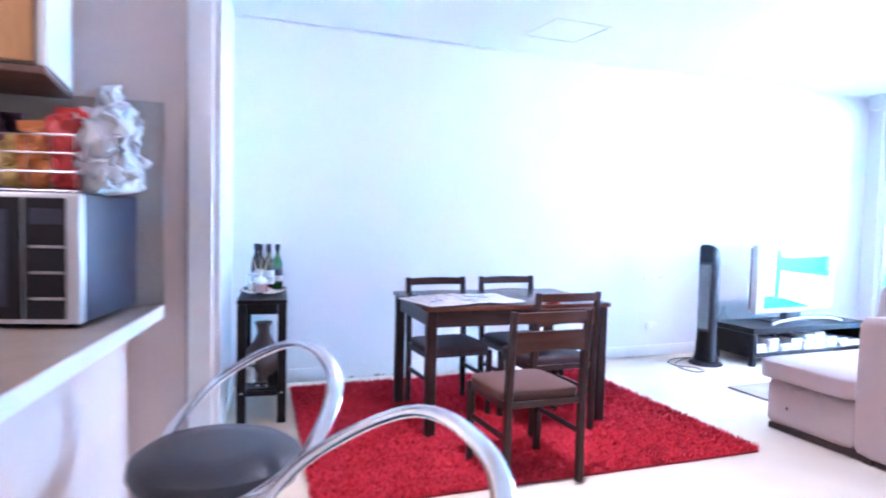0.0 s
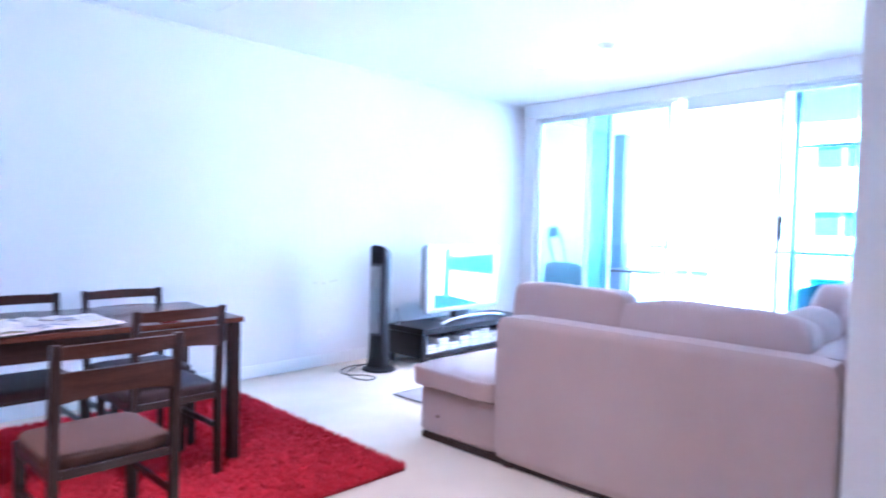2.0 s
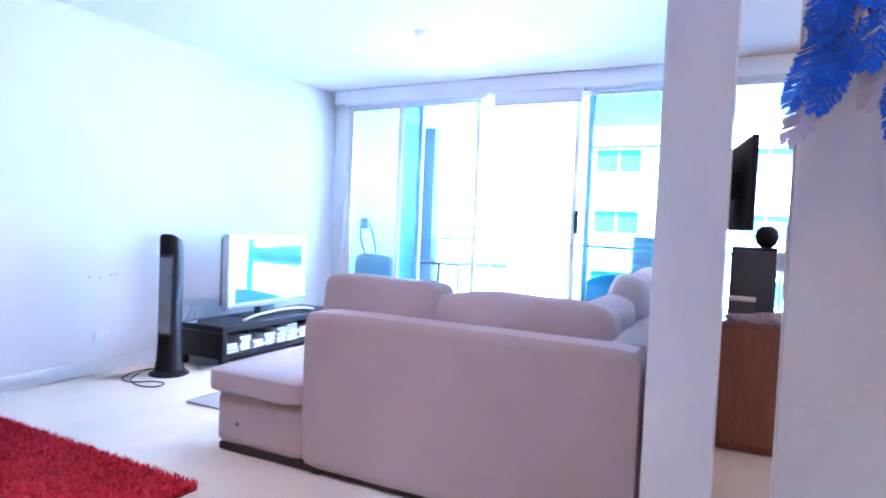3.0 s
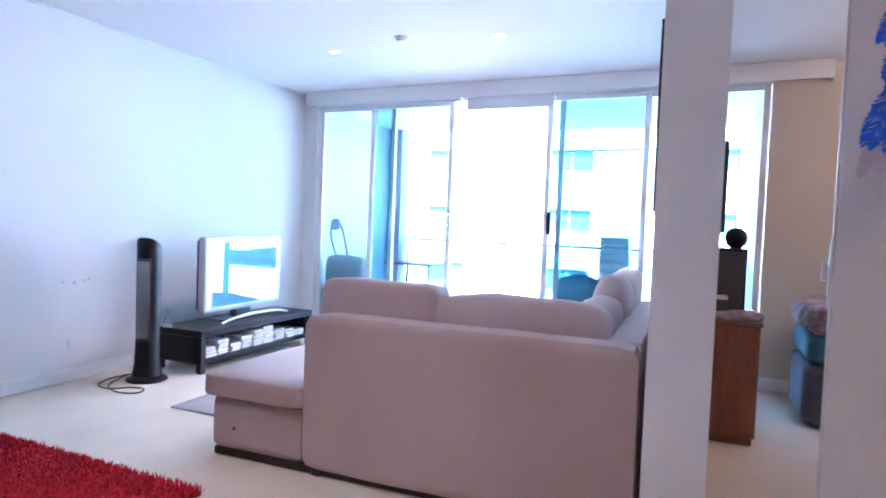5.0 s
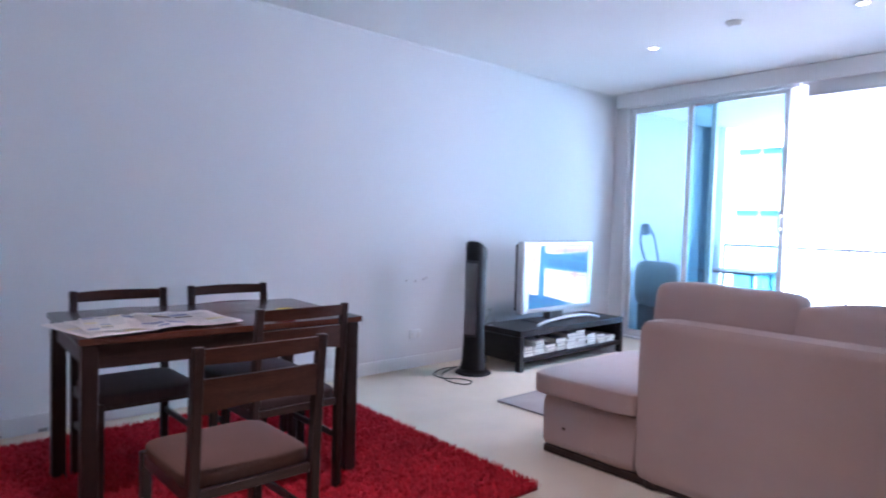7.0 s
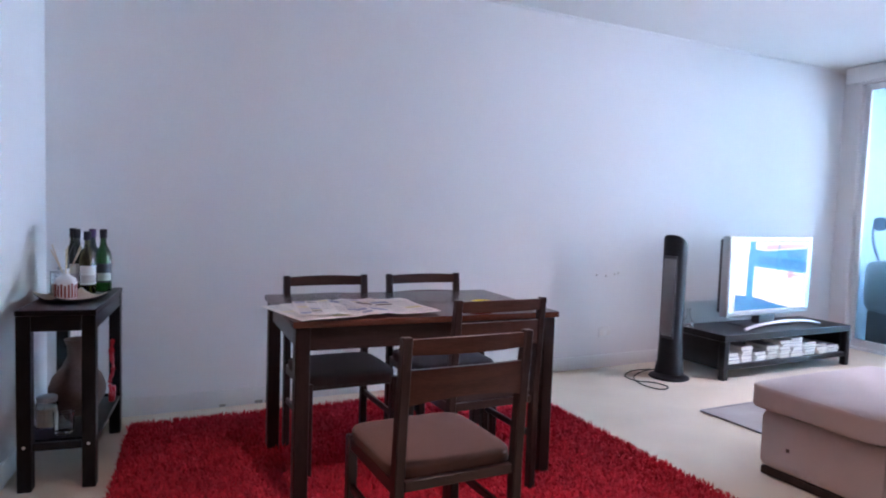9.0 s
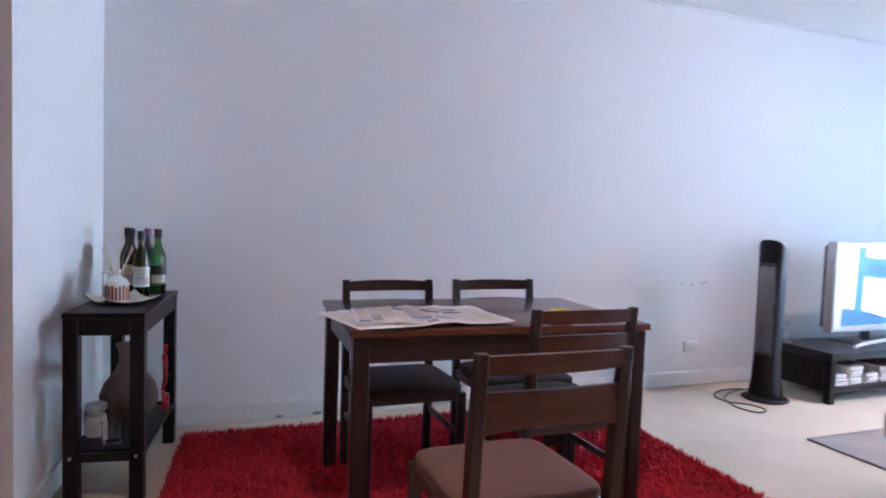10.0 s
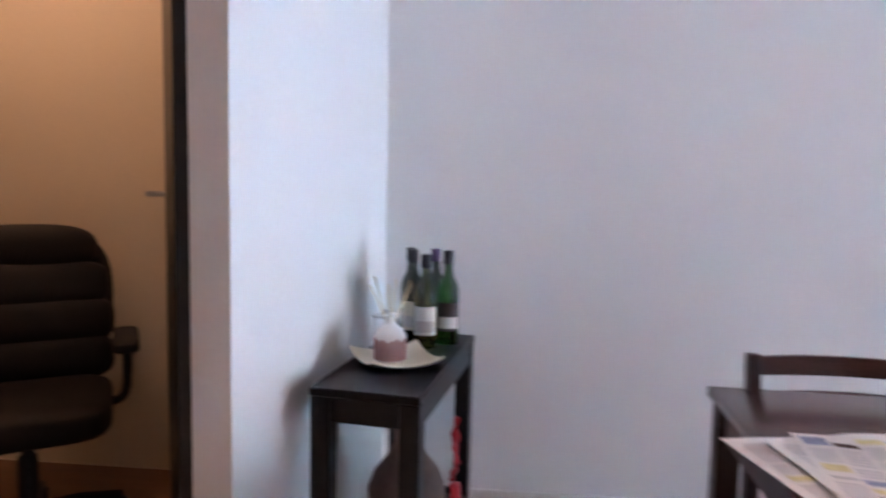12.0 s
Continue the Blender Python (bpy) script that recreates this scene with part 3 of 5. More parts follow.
dining_chair((1.735, 2.75, RZ), 0, SEAT_BROWN, "dark wooden dining chair pulled out from the table, brown fabric seat")
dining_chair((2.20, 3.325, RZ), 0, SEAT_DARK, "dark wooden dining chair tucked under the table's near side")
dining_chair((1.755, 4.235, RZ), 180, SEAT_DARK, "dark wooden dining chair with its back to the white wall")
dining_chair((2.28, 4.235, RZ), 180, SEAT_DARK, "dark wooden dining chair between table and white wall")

# ---------------------------------------------------------------- console table
con = thing("console_table", (0.482, 4.142, 0), "narrow black-brown console table with a lower shelf against the wall", "console table", turn=-8.0)
CW, CD, CH = 0.285, 0.700, 0.735
part("tabletop", box((0, 0, CH - 0.022), (CW, CD, CH), 0.003), BLACKWOOD, con)
for x in (0, CW - 0.055):
    for y in (0.004, CD - 0.059):
        part("leg", box((x + 0.002, y, 0), (x + 0.053, y + 0.055, CH - 0.023), 0.003), BLACKWOOD, con)
for y in (0.006, CD - 0.026):
    part("apron", box((0.054, y, CH - 0.085), (CW - 0.054, y + 0.02, CH - 0.023), 0.002), BLACKWOOD, con)
for x in (0.004, CW - 0.024):
    part("apron", box((x, 0.060, CH - 0.085), (x + 0.02, CD - 0.060, CH - 0.023), 0.002), BLACKWOOD, con)
part("shelf", box((0.004, 0.060, 0.175), (CW - 0.004, CD - 0.060, 0.195), 0.002), BLACKWOOD, con)
for y in (0.010, CD - 0.03):
    part("shelf_rail", box((0.054, y, 0.165), (CW - 0.054, y + 0.02, 0.197), 0.002), BLACKWOOD, con)
for x in (0.028, CW - 0.028):
    part("screw_cap", lathe([(0, -0.002), (0.006, -0.001), (0.006, 0.003), (0, 0.003)], 12, m=pose(x, 0.003, 0.185, 90)), STEEL, con)

# ---------------------------------------------------------------- sofa
sofa = thing("corner_sofa", (0, 0, 0), "pale pink-beige fabric corner sofa with loose back cushions, against the partition", "sofa")
SX = 3.51
part("base", cushion((SX + 0.02, 2.585, 0.036), (SX + 0.93, 3.150, 0.305), (0, 0, 0), 16, 9, 0.002), SOFA, sofa)
part("base", cushion((SX + 0.18, 1.10, 0.036), (SX + 0.93, 2.578, 0.255), (0, 0, 0), 16, 9, 0.002), SOFA, sofa)
part("base", cushion((SX + 0.94, 1.10, 0.036), (5.45, 1.93, 0.255), (0, 0, 0), 16, 9, 0.002), SOFA, sofa)
part("backrest", cushion((SX, 1.03, 0.036), (SX + 0.17, 2.575, 0.785), (0.004, 0, 0), 22, 15, 0.003), SOFA, sofa)
part("side_backrest", cushion((SX + 0.175, 1.03, 0.036), (5.45, 1.19, 0.785), (0, 0.004, 0), 22, 15, 0.003), SOFA, sofa)
part("armrest", cushion((5.46, 1.03, 0.036), (5.64, 1.95, 0.60), (0.006, 0, 0), 16, 9, 0.003), SOFA, sofa)
part("seat_cushion", cushion((SX - 0.022, 2.572, 0.312), (SX + 0.96, 3.185, 0.43), (0.004, 0.004, 0.006), 13, 13, 0.005, 3), SOFA, sofa)
part("seat_cushion", cushion((SX + 0.185, 1.85, 0.26), (SX + 0.96, 2.57, 0.425), (0.004, 0.004, 0.02), 8, 11, 0.004, 5), SOFA, sofa)
part("seat_cushion", cushion((SX + 0.185, 1.20, 0.26), (4.60, 1.845, 0.425), (0.004, 0.004, 0.02), 8, 11, 0.004, 8), SOFA, sofa)
part("seat_cushion", cushion((4.605, 1.20, 0.26), (5.455, 1.95, 0.425), (0.004, 0.004, 0.02), 8, 11, 0.004, 9), SOFA, sofa)
part("back_cushion", cushion((-0.10, -0.325, -0.26), (0.10, 0.325, 0.25), (0.025, 0.004, 0.006), 11, 15, 0.010, 11, m=pose(SX + 0.285, 2.30, 0.690, 0, 5, 0)), SOFA, sofa)
part("back_cushion", cushion((-0.105, -0.43, -0.25), (0.105, 0.43, 0.250), (0.03, 0.012, -0.026), 8, 17, 0.018, 17, m=pose(SX + 0.290, 1.600, 0.648, -1.2, 7, 0)), SOFA, sofa)
for k, (x, w, top) in enumerate(((4.07, 0.25, 0.235), (4.56, 0.23, 0.325), (5.10, 0.25, 0.325))):
    part("back_cushion", cushion((-w, -0.085, -0.24), (w, 0.085, top), (0.01, 0.035, 0.012), 5, 13, 0.018, 23 + k, m=pose(x, 1.30, 0.665, 9, 0, 2 * k - 3)), SOFA, sofa)
part("stain", lathe([(0, 0), (0.010, 0), (0.008, 0.0012), (0, 0.0014)], 14, m=pose(SX + 0.0185, 2.99, 0.155, 0, -90, 0)), TWIG, sofa, "small dark stain on the chaise front")
for x, y in ((SX + 0.062, 3.105), (SX + 0.05, 1.10), (SX + 0.88, 3.09), (5.58, 1.10), (5.58, 1.90), (SX + 0.05, 2.50)):
    part("foot", box((x - 0.026, y - 0.026, 0), (x + 0.026, y + 0.026, 0.038), 0.004), WENGE, sofa, "dark wooden block foot")
part("plinth", box((SX + 0.030, 1.05, 0.004), (SX + 0.055, 3.10, 0.045), 0.002), WENGE, sofa, "dark wooden plinth strip")

mat_ = thing("floor_mat", (4.03, 2.35, 0.001), "thin grey woven rug on the carpet beside the sofa", "rug")
part("weave", box((0, 0, 0), (1.75, 1.555, 0.010), 0.004), GREYMAT, mat_)
part("border", box((-0.012, 1.535, 0.0), (1.762, 1.552, 0.012), 0.003), MATEDGE, mat_)
part("border", box((-0.012, -0.01, 0.0), (0.005, 1.533, 0.012), 0.003), MATEDGE, mat_)

# ---------------------------------------------------------------- television corner
bench = thing("tv_bench", (4.765, 4.35, 0), "low black-brown television bench with an open shelf of books", "tv bench")
BW, BD, BH = 1.50, 0.46, 0.335
part("top", box((0, 0, BH - 0.05), (BW, BD, BH), 0.003), BLACKWOOD, bench)
part("side_panel", box((0.0, 0.055, 0.075), (0.05, BD, BH - 0.052), 0.003), BLACKWOOD, bench)
part("side_panel", box((BW - 0.05, 0.055, 0.075), (BW, BD, BH - 0.052), 0.003), BLACKWOOD, bench)
part("shelf", box((0.052, 0.004, 0.075), (BW - 0.052, BD, 0.112), 0.003), BLACKWOOD, bench)
part("back_panel", box((0.052, BD - 0.012, 0.114), (BW - 0.052, BD - 0.002, BH - 0.052), 0.001), BLACKWOOD, bench)
for x in (0, BW - 0.05):
    part("leg", box((x, 0, 0), (x + 0.05, 0.05, BH - 0.052), 0.003), BLACKWOOD, bench)
    part("leg", box((x, BD - 0.05, 0), (x + 0.05, BD, 0.073), 0.003), BLACKWOOD, bench)

tv = thing("television", (5.52, 4.60, BH), "silver-framed flat television, switched on, on a black bench", "television", turn=2.0)
part("frame", box((-0.525, -0.035, 0.085), (0.525, 0.035, 0.715), 0.014, 3), SILVER, tv)
part("back_shell", box((-0.505, 0.036, 0.11), (0.505, 0.075, 0.69), 0.018, 3), DARKGREY, tv)
for s in (-1, 1):
    part("speaker_strip", box((s * 0.480 - 0.024, -0.0385, 0.12), (s * 0.480 + 0.024, -0.0355, 0.69), 0.001), STEEL, tv)
part("screen", box((-0.440, -0.0395, 0.130), (0.455, -0.0355, 0.682), 0.001), SCREEN_WHITE, tv, "bright white and blue picture on the screen")


def patch(corners, mat, parent, name, y):
    b = bmesh.new()
    vs = [b.verts.new((x, y, z)) for x, z in corners] + [b.verts.new((x, y + 0.0006, z)) for x, z in corners]
    n = len(corners)
    b.faces.new(vs[:n])
    b.faces.new(vs[n:][::-1])
    for k in range(n):
        b.faces.new((vs[k], vs[(k + 1) % n], vs[n + (k + 1) % n], vs[n + k]))
    bmesh.ops.recalc_face_normals(b, faces=b.faces[:])
    return part(name, b, mat, parent, smooth=False)


for corners, ink, layer in (
        ([(-0.440, 0.134), (0.26, 0.134), (0.10, 0.165), (-0.20, 0.235), (-0.440, 0.262)], SCREEN_BLUE, 1),        # pool in the foreground
        ([(-0.315, 0.225), (-0.235, 0.205), (-0.225, 0.678), (-0.300, 0.678)], SCREEN_SKY, 3),                     # post
        ([(-0.232, 0.455), (0.10, 0.420), (0.44, 0.385), (0.44, 0.62), (-0.10, 0.60), (-0.228, 0.615)], SCREEN_SKY, 1),
        ([(-0.18, 0.505), (0.44, 0.425), (0.44, 0.50), (0.05, 0.545), (-0.18, 0.56)], SCREEN_BLUE, 2),
        ([(0.18, 0.55), (0.40, 0.53), (0.40, 0.60), (0.18, 0.60)], SCREEN_BLUE, 2),
        ([(-0.228, 0.462), (0.44, 0.392), (0.44, 0.408), (-0.228, 0.480)], SCREEN_WHITE, 4),                       # railing
        ([(-0.20, 0.455), (0.44, 0.372), (0.44, 0.386), (-0.20, 0.462)], SCREEN_PINK, 3),
        ([(0.055, 0.44), (0.075, 0.44), (0.080, 0.66), (0.060, 0.66)], SCREEN_SKY, 4),
        ([(-0.10, 0.610), (0.44, 0.625), (0.44, 0.655), (-0.10, 0.650)], SCREEN_PINK, 2),
        ([(-0.41, 0.535), (-0.36, 0.53), (-0.36, 0.585), (-0.41, 0.59)], SCREEN_PINK, 1),
        ([(0.20, 0.375), (0.27, 0.365), (0.27, 0.43), (0.20, 0.44)], SCREEN_PINK, 5),
        ([(0.405, 0.160), (0.440, 0.150), (0.440, 0.37), (0.405, 0.375)], SCREEN_PINK, 1),
        ([(-0.22, 0.672), (0.452, 0.672), (0.452, 0.680), (-0.22, 0.680)], SCREEN_DARK, 5),
        ([(0.446, 0.36), (0.453, 0.36), (0.453, 0.672), (0.446, 0.672)], SCREEN_DARK, 5)):
    patch(corners, ink, tv, "picture_area", -0.0402 - 0.0003 * layer)
part("neck", box((-0.10, -0.02, 0.012), (0.10, 0.05, 0.09), 0.008, 2), DARKGREY, tv)
part("base", box((-0.30, -0.06, 0.0), (0.30, 0.14, 0.014), 0.006, 2), DARKGREY, tv)
part("stand_arch", tube(curve([(-0.46, -0.16, 0.012), (-0.34, -0.185, 0.045), (-0.05, -0.205, 0.066), (0.25, -0.195, 0.05), (0.46, -0.165, 0.012)], 8), 0.016, 10, flat=0.75), SILVER, tv, "curved silver stand foot")

fan = thing("tower_fan", (4.46, 4.575, 0), "tall black tower fan standing on the carpet by the bench", "fan", turn=-72)
part("base", lathe([(0, 0), (0.135, 0), (0.145, 0.006), (0.140, 0.016), (0.10, 0.030), (0.06, 0.038), (0, 0.040)], 40), BLACK, fan)
b = bmesh.new()
levels = [(0.039, 0.100, 0.092), (0.12, 0.086, 0.078), (0.30, 0.078, 0.074), (0.60, 0.078, 0.074), (0.92, 0.080, 0.074), (0.955, 0.082, 0.074), (0.968, 0.076, 0.070)]
rings = []
for z, rx, ry in levels:
    ring = []
    for k in range(28):
        a = 2 * math.pi * k / 28
        ca, sa = math.cos(a), math.sin(a)
        top = 0.085 * (1 - sa) / 2 if z > 0.95 else 0
        ring.append(b.verts.new((math.copysign(abs(ca) ** 0.7, ca) * rx, math.copysign(abs(sa) ** 0.8, sa) * ry, z + top)))
    rings.append(ring)
for q, r in zip(rings, rings[1:]):
    for k in range(28):
        b.faces.new((q[k], q[(k + 1) % 28], r[(k + 1) % 28], r[k]))
b.faces.new(rings[0][::-1])
b.faces.new(rings[-1])
part("body", b, BLACK, fan)
part("grille_frame", box((-0.052, -0.079, 0.30), (0.052, -0.066, 0.90), 0.006, 2), DARKGREY, fan)
for k in range(11):
    x = -0.043 + k * 0.0083
    part("grille_bar", box((x, -0.083, 0.32), (x + 0.0035, -0.0795, 0.88), 0), STEEL, fan, "grey grille bar", smooth=False)
part("control_panel", box((-0.03, -0.035, -0.002), (0.03, 0.035, 0.004), 0.004, m=pose(0, 0, 1.0060, -25)), DARKGREY, fan)
part("carry_grip", box((-0.035, 0.062, 0.90), (0.035, 0.078, 0.95), 0.004), DARKGREY, fan)
part("power_cord", tube(curve([(0.06, 0.10, 0.012), (0.00, 0.20, 0.006), (-0.14, 0.20, 0.005), (-0.20, 0.02, 0.005), (-0.16, -0.22, 0.005), (-0.02, -0.36, 0.005), (0.12, -0.37, 0.005), (0.13, -0.27, 0.005), (0.02, -0.24, 0.005), (-0.10, -0.30, 0.005), (-0.22, -0.24, 0.005), (-0.26, -0.06, 0.005), (-0.20, 0.10, 0.005)], 8), 0.004, 6), BLACK, fan, "thin black cord looped on the carpet")

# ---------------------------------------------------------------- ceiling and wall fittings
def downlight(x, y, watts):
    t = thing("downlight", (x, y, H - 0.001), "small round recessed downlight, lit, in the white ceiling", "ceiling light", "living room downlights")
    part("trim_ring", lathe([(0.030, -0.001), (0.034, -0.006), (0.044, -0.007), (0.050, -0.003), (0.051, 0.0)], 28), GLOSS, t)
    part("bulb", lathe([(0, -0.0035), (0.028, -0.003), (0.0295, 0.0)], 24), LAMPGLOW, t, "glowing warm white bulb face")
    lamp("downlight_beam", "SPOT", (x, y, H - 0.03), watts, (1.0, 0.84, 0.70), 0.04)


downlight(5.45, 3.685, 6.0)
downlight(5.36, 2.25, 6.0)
# two more fittings out of view, added to light the dining corner
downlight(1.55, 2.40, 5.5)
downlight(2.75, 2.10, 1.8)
vent = thing("smoke_detector", (5.22, 2.96, H - 0.001), "round white smoke detector on the ceiling", "smoke detector")
part("base", lathe([(0, -0.010), (0.055, -0.010), (0.060, -0.004), (0.060, 0)], 32), GLOSS, vent)
part("cap", lathe([(0, -0.034), (0.034, -0.032), (0.044, -0.022), (0.046, -0.011), (0, -0.011)], 32), GLOSS, vent)
hatch = thing("access_hatch", (2.75, 4.31, H - 0.001), "square white access hatch with a thin dark joint in the ceiling", "hatch")
part("panel", box((-0.205, -0.215, -0.004), (0.205, 0.215, -0.001), 0.001), CEIL, hatch)
for lo, hi in (((-0.225, -0.235, -0.008), (0.225, -0.220, 0)), ((-0.225, 0.220, -0.008), (0.225, 0.235, 0)), ((-0.225, -0.219, -0.008), (-0.210, 0.219, 0)), ((0.210, -0.219, -0.008), (0.225, 0.219, 0))):
    part("frame", box(lo, hi, 0.001), GLOSS, hatch)

plug = thing("power_outlet", (4.20, 4.998, 0.275), "double white plastic power point on the white wall", "outlet")
part("plate", box((-0.060, -0.009, -0.038), (0.060, 0, 0.038), 0.004, 2), GLOSS, plug)
for x in (-0.034, 0.034):
    part("socket", box((x - 0.018, -0.0115, -0.028), (x + 0.018, -0.0095, 0.012), 0.001), WHITECER, plug)
    part("switch", box((x - 0.007, -0.014, 0.017), (x + 0.007, -0.0095, 0.031), 0.001), GLOSS, plug)
for k, (x, z) in enumerate(((4.10, 0.718), (4.19, 0.710), (4.275, 0.722), (4.31, 0.729))):
    s = thing("wall_plug", (x, 4.999, z), "small grey filled screw hole in the white wall", "wall plug", "old screw holes")
    part("filler", lathe([(0, -0.004), (0.007, -0.003), (0.010, 0.0)], 12, m=pose(0, 0, 0, -90)), FILLER, s)

pic = thing("picture", (3.85, 1.003, 1.33), "dark-framed picture hung on the partition above the sofa", "picture")
for lo, hi in (((0, 0, 0), (1.0, 0.035, 0.03)), ((0, 0, 0.80), (1.0, 0.035, 0.83)), ((0, 0, 0.031), (0.03, 0.035, 0.799)), ((0.97, 0, 0.031), (1.0, 0.035, 0.799))):
    part("frame", box(lo, hi, 0.003), BLACKWOOD, pic)
part("print", box((0.031, 0.004, 0.031), (0.969, 0.018, 0.799), 0), QUILT, pic, "muted grey print")

# ---------------------------------------------------------------- on the dining table
TOP = 0.018 + 0.737


def sheet(parent, x0, y0, w, d, turn, z, seed, curl):
    """One spread of newsprint, a little wavy, with columns and pictures printed on it."""
    b = bmesh.new()
    nx, ny = 22, 14
    m = pose(x0, y0, 0, 0, 0, turn)

    def height(u, v):
        return z + 0.004 + 0.007 * max(0, noise.noise(Vector((u * 3 + seed, v * 3, 0.3)))) + 0.012 * max(0, 0.16 - abs(u - 0.5)) / 0.16 * curl + 0.02 * curl * max(0, u - 0.86)

    grid = [[b.verts.new(m @ Vector((u / nx * w, v / ny * d, height(u / nx, v / ny)))) for v in range(ny + 1)] for u in range(nx + 1)]
    for u in range(nx):
        for v in range(ny):
            b.faces.new((grid[u][v], grid[u + 1][v], grid[u + 1][v + 1], grid[u][v + 1]))
    ext = bmesh.ops.extrude_face_region(b, geom=b.faces[:])
    for g in ext["geom"]:
        if isinstance(g, bmesh.types.BMVert):
            g.co.z -= 0.0008
    bmesh.ops.recalc_face_normals(b, faces=b.faces[:])
    page = part("page", b, PAPER, parent)
    r = random.Random(seed)
    for col in range(6):
        v = 0.06
        while v < 0.9:
            hgt = r.uniform(0.06, 0.22)
            u0, u1 = 0.035 + col * 0.157, 0.035 + col * 0.157 + 0.135
            kind = r.random()
            ink = INK if kind < 0.62 else INK_BLUE if kind < 0.76 else INK_YELLOW if kind < 0.86 else SEAT_BROWN
            if kind < 0.94 and v + hgt < 0.96:
                q = bmesh.new()
                cols = 3
                bars = max(1, int(hgt * d / 0.011)) if ink is INK else 1
                for k in range(bars):
                    va, vb = v + hgt * (k + 0.15) / bars, v + hgt * (k + (0.6 if ink is INK else 0.95)) / bars
                    if ink is not INK:
                        rows_v = [va + (vb - va) * t / 3 for t in range(4)]
                    else:
                        rows_v = [va, vb]
                    pts = [[q.verts.new(m @ Vector(((u0 + (u1 - u0) * c / cols) * w, vv * d, height(u0 + (u1 - u0) * c / cols, vv) + 0.0022))) for vv in rows_v] for c in range(cols + 1)]
                    for c in range(cols):
                        for t in range(len(rows_v) - 1):
                            q.faces.new((pts[c][t], pts[c + 1][t], pts[c + 1][t + 1], pts[c][t + 1]))
                part("print_block", q, ink, page)
            v += hgt + 0.02
    return page


paper = thing("newspaper", (0, 0, TOP), "open newspaper spread over the end of the dining table", "newspaper")
sheet(paper, 1.45, 3.505, 0.53, 0.38, 12, 0.000, 3, 0.3)
sheet(paper, 1.475, 3.485, 0.56, 0.39, 4, 0.007, 8, 1.0)
sheet(paper, 1.45, 3.55, 0.30, 0.35, -9, 0.013, 12, 0.6)

bowl = thing("bowl", (2.257, 3.566, TOP), "small red bowl with a yellow inside on the dining table", "bowl")
part("outside", lathe([(0, 0), (0.026, 0), (0.030, 0.006), (0.046, 0.028), (0.051, 0.040), (0.0495, 0.0405)], 28), RED, bowl)
part("inside", lathe([(0.0494, 0.0402), (0.043, 0.034), (0.025, 0.026), (0, 0.024)], 28), YELLOW, bowl, "yellow glazed inside")

# ---------------------------------------------------------------- on the console table
M_CON = con.matrix_basis.copy()


def on_console(x, y, z):
    return tuple(M_CON @ Vector((x, y, z)))


def label_panel(r, z0, z1, half):
    """A curved strip of paper on the front (-y) of a bottle."""
    b = bmesh.new()
    cols = []
    for k in range(9):
        a = radians(-90 + half * (k / 4 - 1))
        cols.append([b.verts.new((q * math.cos(a), q * math.sin(a), z)) for q, z in ((r, z0), (r, z1), (r - 0.0006, z1), (r - 0.0006, z0))])
    for q, c in zip(cols, cols[1:]):
        for k in range(4):
            b.faces.new((q[k], c[k], c[(k + 1) % 4], q[(k + 1) % 4]))
    b.faces.new(cols[0][::-1])
    b.faces.new(cols[-1])
    bmesh.ops.recalc_face_normals(b, faces=b.faces[:])
    return b


def bottle(x, y, glass, cap_mat, label_mat, h, r, label):
    t = thing("bottle", on_console(x, y, CH), label, "bottle", "bottles on the console table", 40 * x)
    part("glass", lathe([(0, 0.004), (r * 0.6, 0.001), (r * 0.95, 0.004), (r, 0.016), (r, h * 0.56), (r * 0.86, h * 0.64), (r * 0.46, h * 0.74), (r * 0.38, h * 0.80), (r * 0.37, h * 0.95), (r * 0.43, h * 0.955), (r * 0.43, h * 0.975), (0, h * 0.975)], 24), glass, t)
    part("capsule", lathe([(r * 0.40, h * 0.86), (r * 0.45, h * 0.865), (r * 0.45, h), (0, h + 0.001)], 20), cap_mat, t)
    part("label", label_panel(r + 0.0012, h * 0.16, h * 0.46, 62), label_mat, t, "paper label on the front of the bottle")
    part("label_band", label_panel(r + 0.0020, h * 0.19, h * 0.31, 50), WHITECER if label_mat is DARKGREY else INK, t, "printed band across the label")


bottle(0.085, 0.600, DARKGLASS, BLACK, DARKGREY, 0.300, 0.034, "dark wine bottle with a black capsule on the console table")
bottle(0.115, 0.528, DARKGLASS, BLACK, CREAM, 0.300, 0.035, "dark wine bottle with a cream label")
bottle(0.170, 0.472, OLIVEGLASS, BLACK, WHITECER, 0.292, 0.036, "olive green wine bottle with a white label")
bottle(0.165, 0.618, DARKGLASS, PURPLECAP, DARKGREY, 0.298, 0.035, "dark wine bottle with a purple capsule")
bottle(0.224, 0.545, GREENGLASS, BLACK, DARKGREY, 0.300, 0.036, "green wine bottle with a dark label and white panel")

tray = thing("tray", on_console(0.138, 0.278, CH), "square cream dish with upturned corners and a dark underside", "dish", turn=30)
